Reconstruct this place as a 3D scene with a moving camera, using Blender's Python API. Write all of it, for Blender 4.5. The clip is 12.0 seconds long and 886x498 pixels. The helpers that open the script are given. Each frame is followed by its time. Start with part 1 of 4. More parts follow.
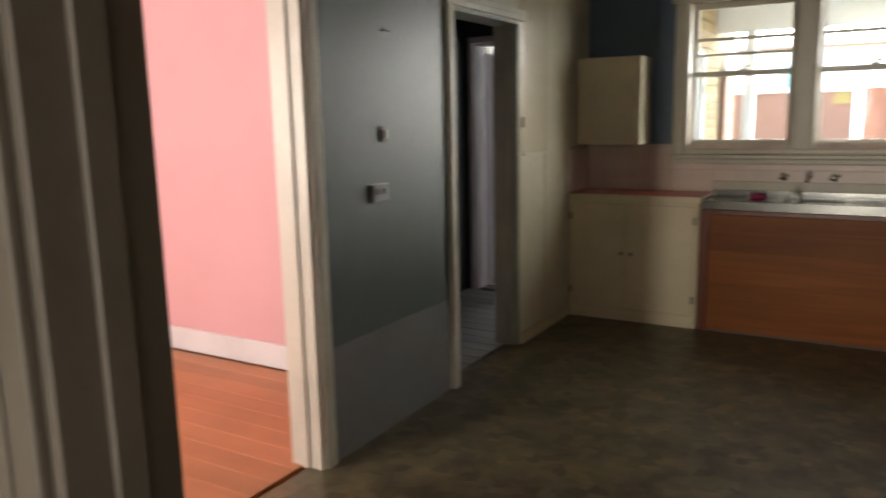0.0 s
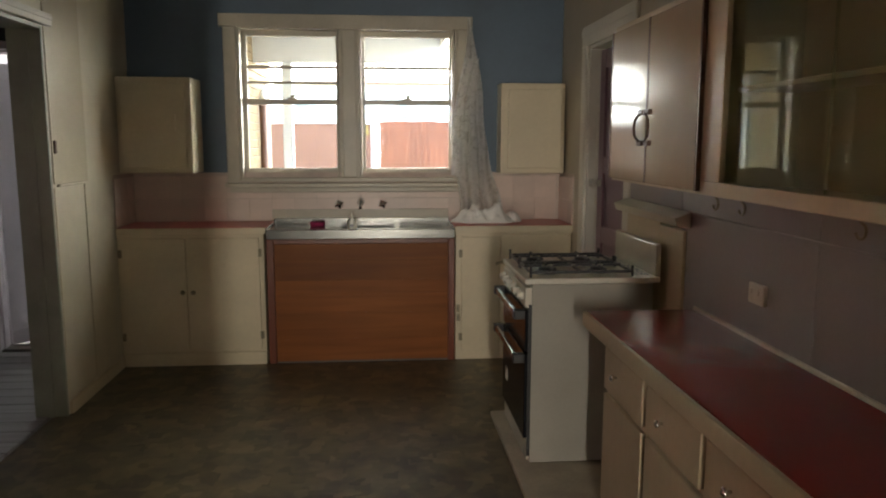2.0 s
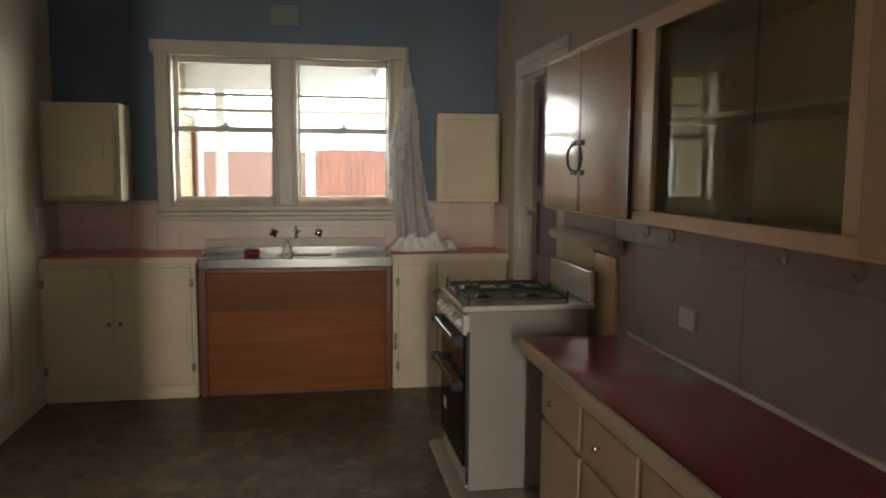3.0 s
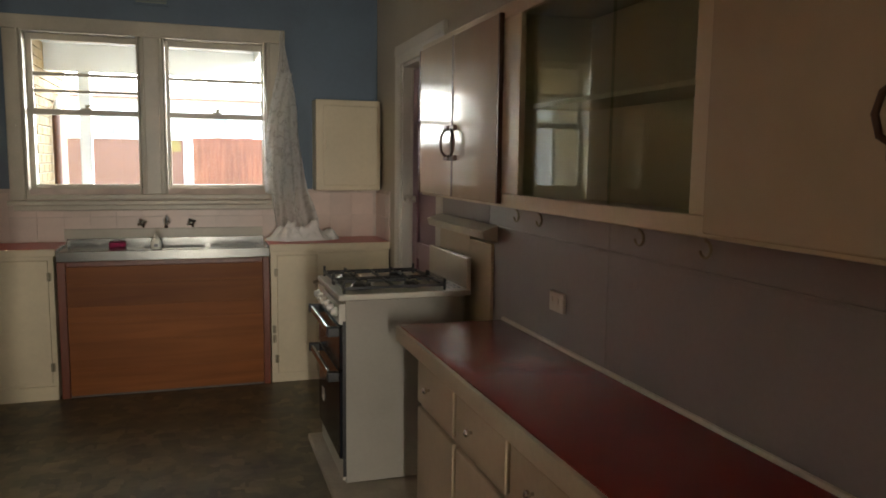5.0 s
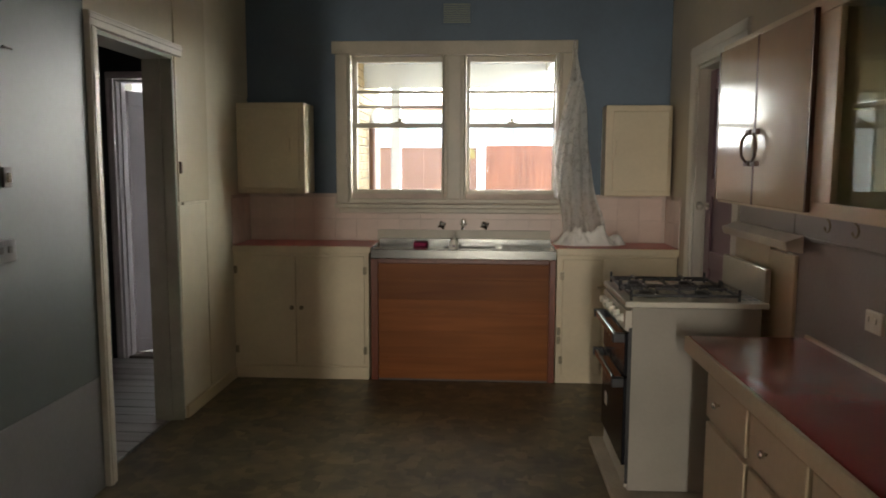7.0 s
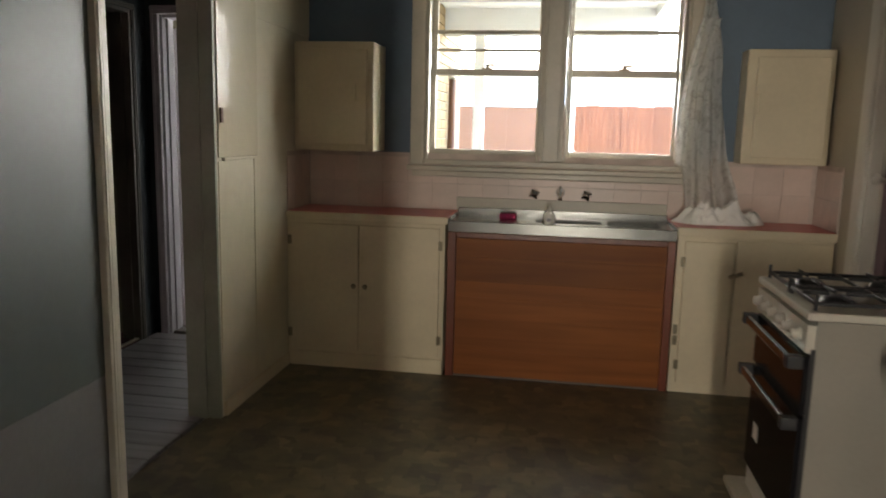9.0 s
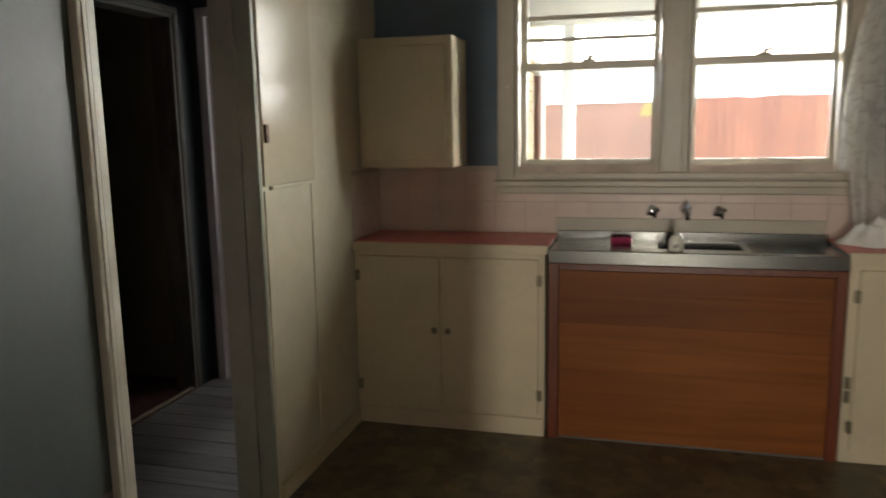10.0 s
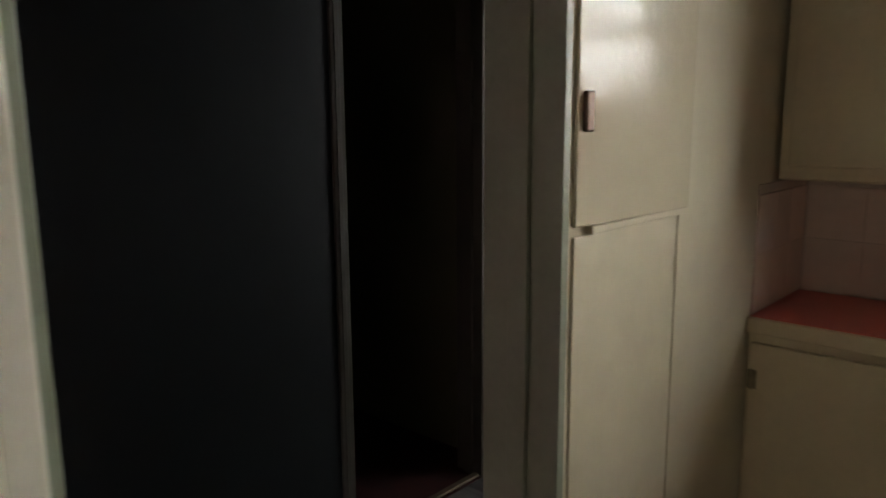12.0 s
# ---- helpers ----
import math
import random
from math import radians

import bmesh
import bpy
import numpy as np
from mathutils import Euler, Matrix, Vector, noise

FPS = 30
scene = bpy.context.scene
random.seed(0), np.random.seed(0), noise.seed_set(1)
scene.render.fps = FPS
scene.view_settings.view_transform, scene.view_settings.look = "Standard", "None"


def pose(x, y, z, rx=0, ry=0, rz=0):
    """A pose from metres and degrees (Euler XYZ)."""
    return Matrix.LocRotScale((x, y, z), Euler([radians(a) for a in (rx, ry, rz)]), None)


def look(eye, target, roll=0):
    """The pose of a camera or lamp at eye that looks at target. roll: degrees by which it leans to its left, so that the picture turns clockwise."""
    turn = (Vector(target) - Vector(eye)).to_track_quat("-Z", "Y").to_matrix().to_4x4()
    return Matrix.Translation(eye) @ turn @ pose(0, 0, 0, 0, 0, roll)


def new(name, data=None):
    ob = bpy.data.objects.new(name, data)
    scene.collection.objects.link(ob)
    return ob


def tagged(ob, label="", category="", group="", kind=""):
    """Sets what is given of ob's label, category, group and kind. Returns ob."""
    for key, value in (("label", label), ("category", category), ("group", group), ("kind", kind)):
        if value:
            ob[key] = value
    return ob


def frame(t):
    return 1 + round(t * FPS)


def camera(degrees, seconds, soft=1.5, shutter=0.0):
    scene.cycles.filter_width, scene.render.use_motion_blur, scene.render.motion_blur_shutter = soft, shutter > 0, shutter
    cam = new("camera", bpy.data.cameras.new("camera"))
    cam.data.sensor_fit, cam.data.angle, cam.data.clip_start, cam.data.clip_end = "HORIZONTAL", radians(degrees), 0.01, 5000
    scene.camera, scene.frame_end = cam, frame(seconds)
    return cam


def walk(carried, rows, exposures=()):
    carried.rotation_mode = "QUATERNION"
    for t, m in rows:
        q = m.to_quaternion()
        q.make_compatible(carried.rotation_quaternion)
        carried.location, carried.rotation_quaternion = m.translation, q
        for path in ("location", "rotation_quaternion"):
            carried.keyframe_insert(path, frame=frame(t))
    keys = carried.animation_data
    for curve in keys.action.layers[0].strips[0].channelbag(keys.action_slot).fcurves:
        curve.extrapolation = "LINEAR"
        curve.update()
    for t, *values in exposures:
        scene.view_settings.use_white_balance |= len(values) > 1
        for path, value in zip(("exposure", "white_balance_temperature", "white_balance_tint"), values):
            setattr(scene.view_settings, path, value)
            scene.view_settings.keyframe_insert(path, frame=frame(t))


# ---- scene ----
# camera and walk
cam = camera(61.4, 12.0, soft=1.8, shutter=0.45)
PATH = [
    (0, (-0.194, 0.158, 1.453), (-1.195, 1.855, 1.107), -1.2),
    (0.5, (-0.321, 0.245, 1.442), (-0.924, 2.117, 1.077), 0.8),
    (1, (-0.378, 0.369, 1.42), (-0.712, 2.306, 1.051), 1.8),
    (1.5, (-0.432, 0.43, 1.433), (-0.44, 2.399, 1.082), 1.0),
    (2, (-0.477, 0.432, 1.452), (-0.309, 2.404, 1.165), 0.1),
    (2.5, (-0.486, 0.434, 1.452), (-0.232, 2.405, 1.22), 0.3),
    (3, (-0.487, 0.429, 1.452), (-0.147, 2.388, 1.241), 0.4),
    (3.5, (-0.47, 0.438, 1.452), (0.053, 2.358, 1.244), 0.8),
    (3.7, (-0.469, 0.447, 1.445), (0.128, 2.345, 1.237), 1.2),
    (5.3, (-0.404, 0.465, 1.426), (0.216, 2.352, 1.192), 0.7),
    (5.5, (-0.413, 0.471, 1.425), (0.122, 2.384, 1.194), 0.4),
    (6, (-0.42, 0.436, 1.426), (-0.135, 2.404, 1.212), 0.1),
    (6.5, (-0.475, 0.411, 1.452), (-0.428, 2.399, 1.24), -0.0),
    (7, (-0.449, 0.396, 1.435), (-0.563, 2.381, 1.212), 0.2),
    (7.2, (-0.455, 0.405, 1.434), (-0.584, 2.385, 1.195), 0.3),
    (8.8, (-0.589, 1.077, 1.364), (-0.85, 3.035, 1.049), 1.9),
    (9, (-0.602, 1.227, 1.38), (-0.907, 3.178, 1.062), 1.4),
    (9.5, (-0.743, 1.583, 1.405), (-1.04, 3.541, 1.122), -0.4),
    (10, (-0.817, 1.959, 1.426), (-1.324, 3.867, 1.106), -1.0),
    (10.5, (-0.975, 2.32, 1.415), (-1.593, 4.191, 1.072), -0.4),
    (11, (-1.14, 2.681, 1.435), (-1.923, 4.493, 1.117), -1.5),
    (11.5, (-1.288, 3.048, 1.433), (-2.452, 4.641, 1.106), -0.9),
    (12, (-1.475, 3.358, 1.413), (-2.795, 4.817, 1.059), -0.4),
]
EXPOSURES = [(0, 4.74, 7200, 8), (2, 4.78, 7200, 8), (7, 4.8, 7200, 8), (9.5, 4.9, 7200, 8), (12, 4.86, 7200, 8)]
walk(cam, [(t, look(eye, target, roll)) for t, eye, target, roll in PATH], EXPOSURES)

# world, sun, daylight in the windows and one added fill lamp
world = bpy.data.worlds.new("sky_world")
scene.world = world
world.use_nodes = True
wn = world.node_tree.nodes
sky = wn.new("ShaderNodeTexSky")
sky.sky_type = "NISHITA"
sky.sun_disc = False
sky.sun_elevation = radians(48.1)
sky.sun_rotation = radians(301)
wn["Background"].inputs["Strength"].default_value = 0.15
world.node_tree.links.new(sky.outputs["Color"], wn["Background"].inputs["Color"])

sun_data = bpy.data.lights.new("sun", "SUN")
sun_data.energy, sun_data.angle, sun_data.color = 1.2, radians(0.5), (1.0, 0.94, 0.85)
sun = new("sun", sun_data)
sun.matrix_world = look((-10, 6, 13), (0, 0, 0))


def area_light(name, eye, target, width, height, watts, colour=(0.9, 0.96, 1.0)):
    """An area lamp: daylight standing in a window's opening, or added fill."""
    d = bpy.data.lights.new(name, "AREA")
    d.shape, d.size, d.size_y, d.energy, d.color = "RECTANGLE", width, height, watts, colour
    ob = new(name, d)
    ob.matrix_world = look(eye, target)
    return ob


area_light("daylight_back_room", (-0.46, -3.12, 1.25), (-0.46, 0, 1.25), 0.16, 1.7, 4.6, (1.0, 0.97, 0.93))
# Added fill lamp, no window behind it, to lift the kitchen's north-west corner.
area_light("fill_back_room", (1.15, -3.14, 1.3), (1.15, 0, 1.3), 1.7, 1.5, 0.75, (1.0, 0.95, 0.88))
area_light("daylight_pink_room", (-3.9, 0.03, 1.5), (-3.9, 3, 1.5), 1.8, 1.3, 3.6, (1.0, 0.98, 0.97))
area_light("daylight_lilac_room", (-3.0, 8.16, 1.55), (-3.0, 5, 1.4), 1.2, 1.1, 6)


# ---- materials ----
def shader(name, colour, rough=0.5, metal=0.0, var=0.12, scale=3.0, fine=60.0, bump=0.05, coat=0.0, tint=None, per_object=0.0, rvar=0.1, spec=0.5):
    """A painted or plain surface: two scales of variation in colour and gloss, fine relief."""
    m = bpy.data.materials.new(name)
    m.use_nodes = True
    nt = m.node_tree
    n, link = nt.nodes, nt.links.new
    b = n["Principled BSDF"]
    tc = n.new("ShaderNodeTexCoord")
    big = n.new("ShaderNodeTexNoise")
    big.inputs["Scale"].default_value, big.inputs["Detail"].default_value = scale, 5
    small = n.new("ShaderNodeTexNoise")
    small.inputs["Scale"].default_value, small.inputs["Detail"].default_value = fine, 4
    link(tc.outputs["Object"], big.inputs["Vector"])
    link(tc.outputs["Object"], small.inputs["Vector"])
    mix = n.new("ShaderNodeMix")
    mix.data_type = "RGBA"
    dark = tint if tint else tuple(c * (1 - 2 * var) for c in colour)
    mix.inputs[6].default_value = (*dark, 1)
    mix.inputs[7].default_value = (*colour, 1)
    ramp = n.new("ShaderNodeValToRGB")
    ramp.color_ramp.elements[0].position, ramp.color_ramp.elements[1].position = 0.33, 0.6
    link(big.outputs["Fac"], ramp.inputs["Fac"])
    link(ramp.outputs["Color"], mix.inputs[0])
    hsv = n.new("ShaderNodeHueSaturation")
    link(mix.outputs[2], hsv.inputs["Color"])
    val = n.new("ShaderNodeMapRange")
    val.inputs["To Min"].default_value, val.inputs["To Max"].default_value = 1 - var, 1 + var
    link(small.outputs["Fac"], val.inputs["Value"])
    if per_object:
        info = n.new("ShaderNodeObjectInfo")
        rnd = n.new("ShaderNodeMapRange")
        rnd.inputs["To Min"].default_value, rnd.inputs["To Max"].default_value = 1 - per_object, 1 + per_object
        link(info.outputs["Random"], rnd.inputs["Value"])
        mul = n.new("ShaderNodeMath")
        mul.operation = "MULTIPLY"
        link(val.outputs[0], mul.inputs[0])
        link(rnd.outputs[0], mul.inputs[1])
        link(mul.outputs[0], hsv.inputs["Value"])
    else:
        link(val.outputs[0], hsv.inputs["Value"])
    link(hsv.outputs["Color"], b.inputs["Base Color"])
    rr = n.new("ShaderNodeMapRange")
    lo, hi = max(0.02, rough - rvar), min(1, rough + rvar)
    lo, hi = (max(lo, 0.29), hi) if rough > 0.275 else (lo, min(hi, 0.262))
    rr.inputs["To Min"].default_value, rr.inputs["To Max"].default_value = lo, hi
    link(big.outputs["Fac"], rr.inputs["Value"])
    link(rr.outputs[0], b.inputs["Roughness"])
    b.inputs["Metallic"].default_value = metal
    b.inputs["Specular IOR Level"].default_value = spec
    b.inputs["Coat Weight"].default_value = coat
    if bump:
        bp = n.new("ShaderNodeBump")
        bp.inputs["Strength"].default_value, bp.inputs["Distance"].default_value = bump, 0.01
        link(small.outputs["Fac"], bp.inputs["Height"])
        link(bp.outputs["Normal"], b.inputs["Normal"])
    return m


def wood(name, light, dark, rough=0.45, axis=0, grain=14.0, per_object=0.18, coat=0.0, spec=0.5):
    """Wood with grain drawn out along one axis."""
    m = bpy.data.materials.new(name)
    m.use_nodes = True
    nt = m.node_tree
    n, link = nt.nodes, nt.links.new
    b = n["Principled BSDF"]
    tc, mp = n.new("ShaderNodeTexCoord"), n.new("ShaderNodeMapping")
    sc = [grain * 4] * 3
    sc[axis] = grain * 0.18
    mp.inputs["Scale"].default_value = sc
    info = n.new("ShaderNodeObjectInfo")
    shift = n.new("ShaderNodeVectorMath")
    shift.operation = "ADD"
    link(tc.outputs["Object"], shift.inputs[0])
    link(info.outputs["Random"], shift.inputs[1])
    link(shift.outputs[0], mp.inputs["Vector"])
    g = n.new("ShaderNodeTexNoise")
    g.inputs["Scale"].default_value, g.inputs["Detail"].default_value, g.inputs["Distortion"].default_value = 1.0, 6, 0.6
    link(mp.outputs[0], g.inputs["Vector"])
    ramp = n.new("ShaderNodeValToRGB")
    ramp.color_ramp.elements[0].position, ramp.color_ramp.elements[1].position = 0.32, 0.68
    ramp.color_ramp.elements[0].color, ramp.color_ramp.elements[1].color = (*dark, 1), (*light, 1)
    link(g.outputs["Fac"], ramp.inputs["Fac"])
    stain = n.new("ShaderNodeTexNoise")
    stain.inputs["Scale"].default_value = 2.2
    link(tc.outputs["Object"], stain.inputs["Vector"])
    v1, v2, mul = n.new("ShaderNodeMapRange"), n.new("ShaderNodeMapRange"), n.new("ShaderNodeMath")
    v1.inputs["To Min"].default_value, v1.inputs["To Max"].default_value = 0.78, 1.18
    v2.inputs["To Min"].default_value, v2.inputs["To Max"].default_value = 1 - per_object, 1 + per_object
    mul.operation = "MULTIPLY"
    link(stain.outputs["Fac"], v1.inputs["Value"])
    link(info.outputs["Random"], v2.inputs["Value"])
    link(v1.outputs[0], mul.inputs[0])
    link(v2.outputs[0], mul.inputs[1])
    hsv = n.new("ShaderNodeHueSaturation")
    link(ramp.outputs["Color"], hsv.inputs["Color"])
    link(mul.outputs[0], hsv.inputs["Value"])
    link(hsv.outputs["Color"], b.inputs["Base Color"])
    b.inputs["Roughness"].default_value = rough
    b.inputs["Specular IOR Level"].default_value = spec
    b.inputs["Coat Weight"].default_value = coat
    bp = n.new("ShaderNodeBump")
    bp.inputs["Strength"].default_value, bp.inputs["Distance"].default_value = 0.12, 0.004
    link(g.outputs["Fac"], bp.inputs["Height"])
    link(bp.outputs["Normal"], b.inputs["Normal"])
    return m


def pane_glass(name, tint=(1, 1, 1), rough=0.0, dust=0.0, sheen=0.04):
    """Thin window glass: clear through, with a mirror's sheen at the surface."""
    m = bpy.data.materials.new(name)
    m.use_nodes = True
    nt = m.node_tree
    n, link = nt.nodes, nt.links.new
    clear, gloss, mix, fres = n.new("ShaderNodeBsdfTransparent"), n.new("ShaderNodeBsdfGlossy"), n.new("ShaderNodeMixShader"), n.new("ShaderNodeLayerWeight")
    clear.inputs["Color"].default_value = (*tint, 1)
    gloss.inputs["Roughness"].default_value = rough
    fres.inputs["Blend"].default_value = 0.5
    power, amount = n.new("ShaderNodeMath"), n.new("ShaderNodeMapRange")
    power.operation = "POWER"
    power.inputs[1].default_value = 5.0
    amount.inputs["To Min"].default_value, amount.inputs["To Max"].default_value = sheen, 1.0
    link(fres.outputs["Facing"], power.inputs[0])
    link(power.outputs[0], amount.inputs["Value"])
    link(amount.outputs[0], mix.inputs[0])
    link(clear.outputs[0], mix.inputs[1])
    link(gloss.outputs[0], mix.inputs[2])
    dull, film = n.new("ShaderNodeBsdfDiffuse"), n.new("ShaderNodeMixShader")
    dull.inputs["Color"].default_value = (0.6, 0.6, 0.55, 1)
    cloud, rng = n.new("ShaderNodeTexNoise"), n.new("ShaderNodeMapRange")
    cloud.inputs["Scale"].default_value = 5
    rng.inputs["To Min"].default_value, rng.inputs["To Max"].default_value = 0.0, 2 * dust
    link(cloud.outputs["Fac"], rng.inputs["Value"])
    link(rng.outputs[0], film.inputs[0])
    link(mix.outputs[0], film.inputs[1])
    link(dull.outputs[0], film.inputs[2])
    link(film.outputs[0], n["Material Output"].inputs["Surface"])
    return m


def lino(name):
    """Worn brown vinyl with a mottled, blocky print and scuffs."""
    m = shader(name, (0.130, 0.104, 0.056), 0.42, var=0.12, scale=5.0, fine=34.0, bump=0.03, tint=(0.058, 0.044, 0.027))
    nt = m.node_tree
    n, link = nt.nodes, nt.links.new
    b = n["Principled BSDF"]
    old = b.inputs["Base Color"].links[0].from_socket
    tc = n.new("ShaderNodeTexCoord")
    vor = n.new("ShaderNodeTexVoronoi")
    vor.inputs["Scale"].default_value = 15.0
    vor.distance = "CHEBYCHEV"
    link(tc.outputs["Object"], vor.inputs["Vector"])
    r = n.new("ShaderNodeMapRange")
    r.inputs["To Min"].default_value, r.inputs["To Max"].default_value = 0.55, 1.55
    link(vor.outputs["Color"], r.inputs["Value"])
    h = n.new("ShaderNodeHueSaturation")
    link(old, h.inputs["Color"])
    link(r.outputs[0], h.inputs["Value"])
    link(h.outputs["Color"], b.inputs["Base Color"])
    return m


def lace(name):
    """Thin white printed curtain net, partly see-through, with small grey sprigs."""
    m = bpy.data.materials.new(name)
    m.use_nodes = True
    nt = m.node_tree
    n, link = nt.nodes, nt.links.new
    tc, vor, ramp = n.new("ShaderNodeTexCoord"), n.new("ShaderNodeTexNoise"), n.new("ShaderNodeValToRGB")
    vor.inputs["Scale"].default_value, vor.inputs["Detail"].default_value, vor.inputs["Distortion"].default_value = 22, 4, 1.2
    link(tc.outputs["Object"], vor.inputs["Vector"])
    ramp.color_ramp.elements[0].position, ramp.color_ramp.elements[1].position = 0.36, 0.5
    ramp.color_ramp.elements[0].color, ramp.color_ramp.elements[1].color = (0.66, 0.65, 0.62, 1), (0.86, 0.85, 0.82, 1)
    link(vor.outputs["Fac"], ramp.inputs["Fac"])
    dif, trl, clear = n.new("ShaderNodeBsdfDiffuse"), n.new("ShaderNodeBsdfTranslucent"), n.new("ShaderNodeBsdfTransparent")
    a, c = n.new("ShaderNodeMixShader"), n.new("ShaderNodeMixShader")
    link(ramp.outputs[0], dif.inputs["Color"])
    link(ramp.outputs[0], trl.inputs["Color"])
    a.inputs[0].default_value, c.inputs[0].default_value = 0.5, 0.3
    link(dif.outputs[0], a.inputs[1])
    link(trl.outputs[0], a.inputs[2])
    link(a.outputs[0], c.inputs[1])
    link(clear.outputs[0], c.inputs[2])
    link(c.outputs[0], n["Material Output"].inputs["Surface"])
    return m


CREAM = shader("cream_enamel", (0.62, 0.53, 0.37), 0.36, var=0.07, scale=2.0, fine=40, bump=0.06)
CREAM_WALL = shader("cream_gloss_wall", (0.60, 0.54, 0.41), 0.33, var=0.03, scale=7, fine=14, bump=0.015, rvar=0.03)
GLOSSY_DOOR = shader("patchy_gloss_cream", (0.60, 0.54, 0.41), 0.17, var=0.012, scale=9, fine=14, bump=0.25, rvar=0.15, spec=0.13)
# Trim paint darkened: the frames' backlit shade is put into the colour.
WIN_TRIM = shader("backlit_window_paint", (0.47, 0.42, 0.33), 0.35, var=0.08, scale=4.0, fine=60, bump=0.08)
WHITE_TRIM = shader("off_white_trim", (0.68, 0.64, 0.56), 0.3, var=0.07, scale=3.0, fine=60, bump=0.06)
GREY_TRIM = shader("grey_jamb_paint", (0.24, 0.27, 0.21), 0.35, var=0.1, scale=3, fine=70, bump=0.05)
DULL = shader("dull_olive_trim", (0.10, 0.095, 0.075), 0.5, var=0.1, scale=3, fine=60, bump=0.05)
TAUPE = shader("taupe_door_jamb", (0.105, 0.09, 0.078), 0.45, var=0.12, scale=3, fine=50, bump=0.05)
BLUE_WALL = shader("blue_grey_wall", (0.105, 0.15, 0.20), 0.55, var=0.08, scale=1.8, fine=45, bump=0.06)
UPPER_WALL = shader("putty_upper_wall", (0.44, 0.38, 0.28), 0.45, var=0.07, scale=1.8, fine=45, bump=0.05)
DARK_WALL = shader("charcoal_gloss_panel", (0.082, 0.104, 0.102), 0.44, var=0.1, scale=2.2, fine=30, bump=0.03, rvar=0.05, spec=0.9)
DADO = shader("grey_dado_paint", (0.22, 0.22, 0.228), 0.5, var=0.08, scale=2.2, fine=50, bump=0.05)
LILAC_BOARD = shader("grey_lilac_wallboard", (0.30, 0.275, 0.27), 0.4, var=0.06, scale=1.4, fine=60, bump=0.06)
RED_TOP = shader("red_laminate", (0.24, 0.03, 0.026), 0.24, var=0.03, scale=4, fine=90, bump=0.02, rvar=0.03)
PINK_TOP = shader("faded_red_laminate", (0.60, 0.11, 0.09), 0.3, var=0.04, scale=6, fine=120, bump=0.02, rvar=0.04)
STEEL = shader("stainless_steel", (0.20, 0.20, 0.19), 0.22, metal=1.0, var=0.02, scale=6, fine=150, bump=0.0, rvar=0.03)
CHROME = shader("chrome", (0.75, 0.75, 0.75), 0.1, metal=1.0, var=0.04, scale=8, fine=150, bump=0.0)
BRASS = shader("aged_metal", (0.28, 0.24, 0.17), 0.35, metal=0.8, var=0.12, scale=30, fine=200, bump=0.05)
BRONZE = shader("dark_bronze", (0.10, 0.06, 0.045), 0.35, metal=0.7, var=0.1, scale=30, fine=200, bump=0.03)
# The cream enamel about a quarter darker, for bench cabinets and front edging.
BENCH_CREAM = shader("darker_bench_cream", (0.47, 0.39, 0.27), 0.4, var=0.09, scale=2.4, fine=40, bump=0.06)
# The hob's enamel darkened, since less light falls on the stove's sides.
DIM_ENAMEL = shader("dimmed_stove_enamel", (0.31, 0.29, 0.25), 0.3, var=0.06, scale=3, fine=70, bump=0.02, rvar=0.02)
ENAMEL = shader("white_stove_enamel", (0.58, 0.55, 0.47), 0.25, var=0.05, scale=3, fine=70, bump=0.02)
BLACK = shader("black_iron", (0.02, 0.02, 0.021), 0.45, var=0.15, scale=20, fine=150, bump=0.05)
OVEN_GLASS = shader("dark_oven_glass", (0.012, 0.012, 0.014), 0.18, var=0.1, scale=4, fine=80, bump=0.0, rvar=0.03, spec=0.2)
TILE = shader("pinkish_white_tile", (0.62, 0.49, 0.42), 0.3, var=0.05, scale=6, fine=40, bump=0.03, per_object=0.06)
GROUT = shader("grout", (0.56, 0.46, 0.40), 0.8, var=0.1, scale=10, fine=120, bump=0.05)
PINK_WALL = shader("pink_wall", (0.70, 0.405, 0.43), 0.6, var=0.04, scale=1.2, fine=60, bump=0.05)
PALE_TRIM = shader("pale_skirting", (0.72, 0.74, 0.76), 0.4, var=0.05, scale=3, fine=60, bump=0.04)
LILAC = shader("lilac_paint", (0.48, 0.46, 0.48), 0.5, var=0.06, scale=2, fine=60, bump=0.05)
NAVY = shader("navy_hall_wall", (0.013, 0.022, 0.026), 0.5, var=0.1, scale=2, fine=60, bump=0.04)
OLIVE = shader("olive_room_wall", (0.16, 0.15, 0.10), 0.6, var=0.08, scale=2, fine=60, bump=0.04)
RED_CARPET = shader("dark_red_carpet", (0.06, 0.012, 0.012), 0.95, var=0.2, scale=12, fine=300, bump=0.3)
MAUVE = shader("mauve_door_paint", (0.22, 0.13, 0.16), 0.3, var=0.1, scale=3, fine=60, bump=0.04)
CEILING = shader("ceiling_white", (0.66, 0.65, 0.61), 0.8, var=0.04, scale=1.5, fine=60, bump=0.03)
VERANDAH = shader("verandah_white", (0.66, 0.64, 0.59), 0.6, var=0.05, scale=2, fine=60, bump=0.04)
BRICK = shader("cream_brick", (0.24, 0.165, 0.075), 0.8, var=0.12, scale=14, fine=120, bump=0.25, per_object=0.14)
MORTAR = shader("mortar", (0.26, 0.22, 0.16), 0.9, var=0.12, scale=10, fine=120, bump=0.2)
CONCRETE = shader("concrete", (0.36, 0.34, 0.31), 0.85, var=0.12, scale=2, fine=90, bump=0.15)
BOUNCE_GROUND = shader("pale_bounce_ground", (0.34, 0.325, 0.30), 0.85, var=0.1, scale=2, fine=90, bump=0.15)
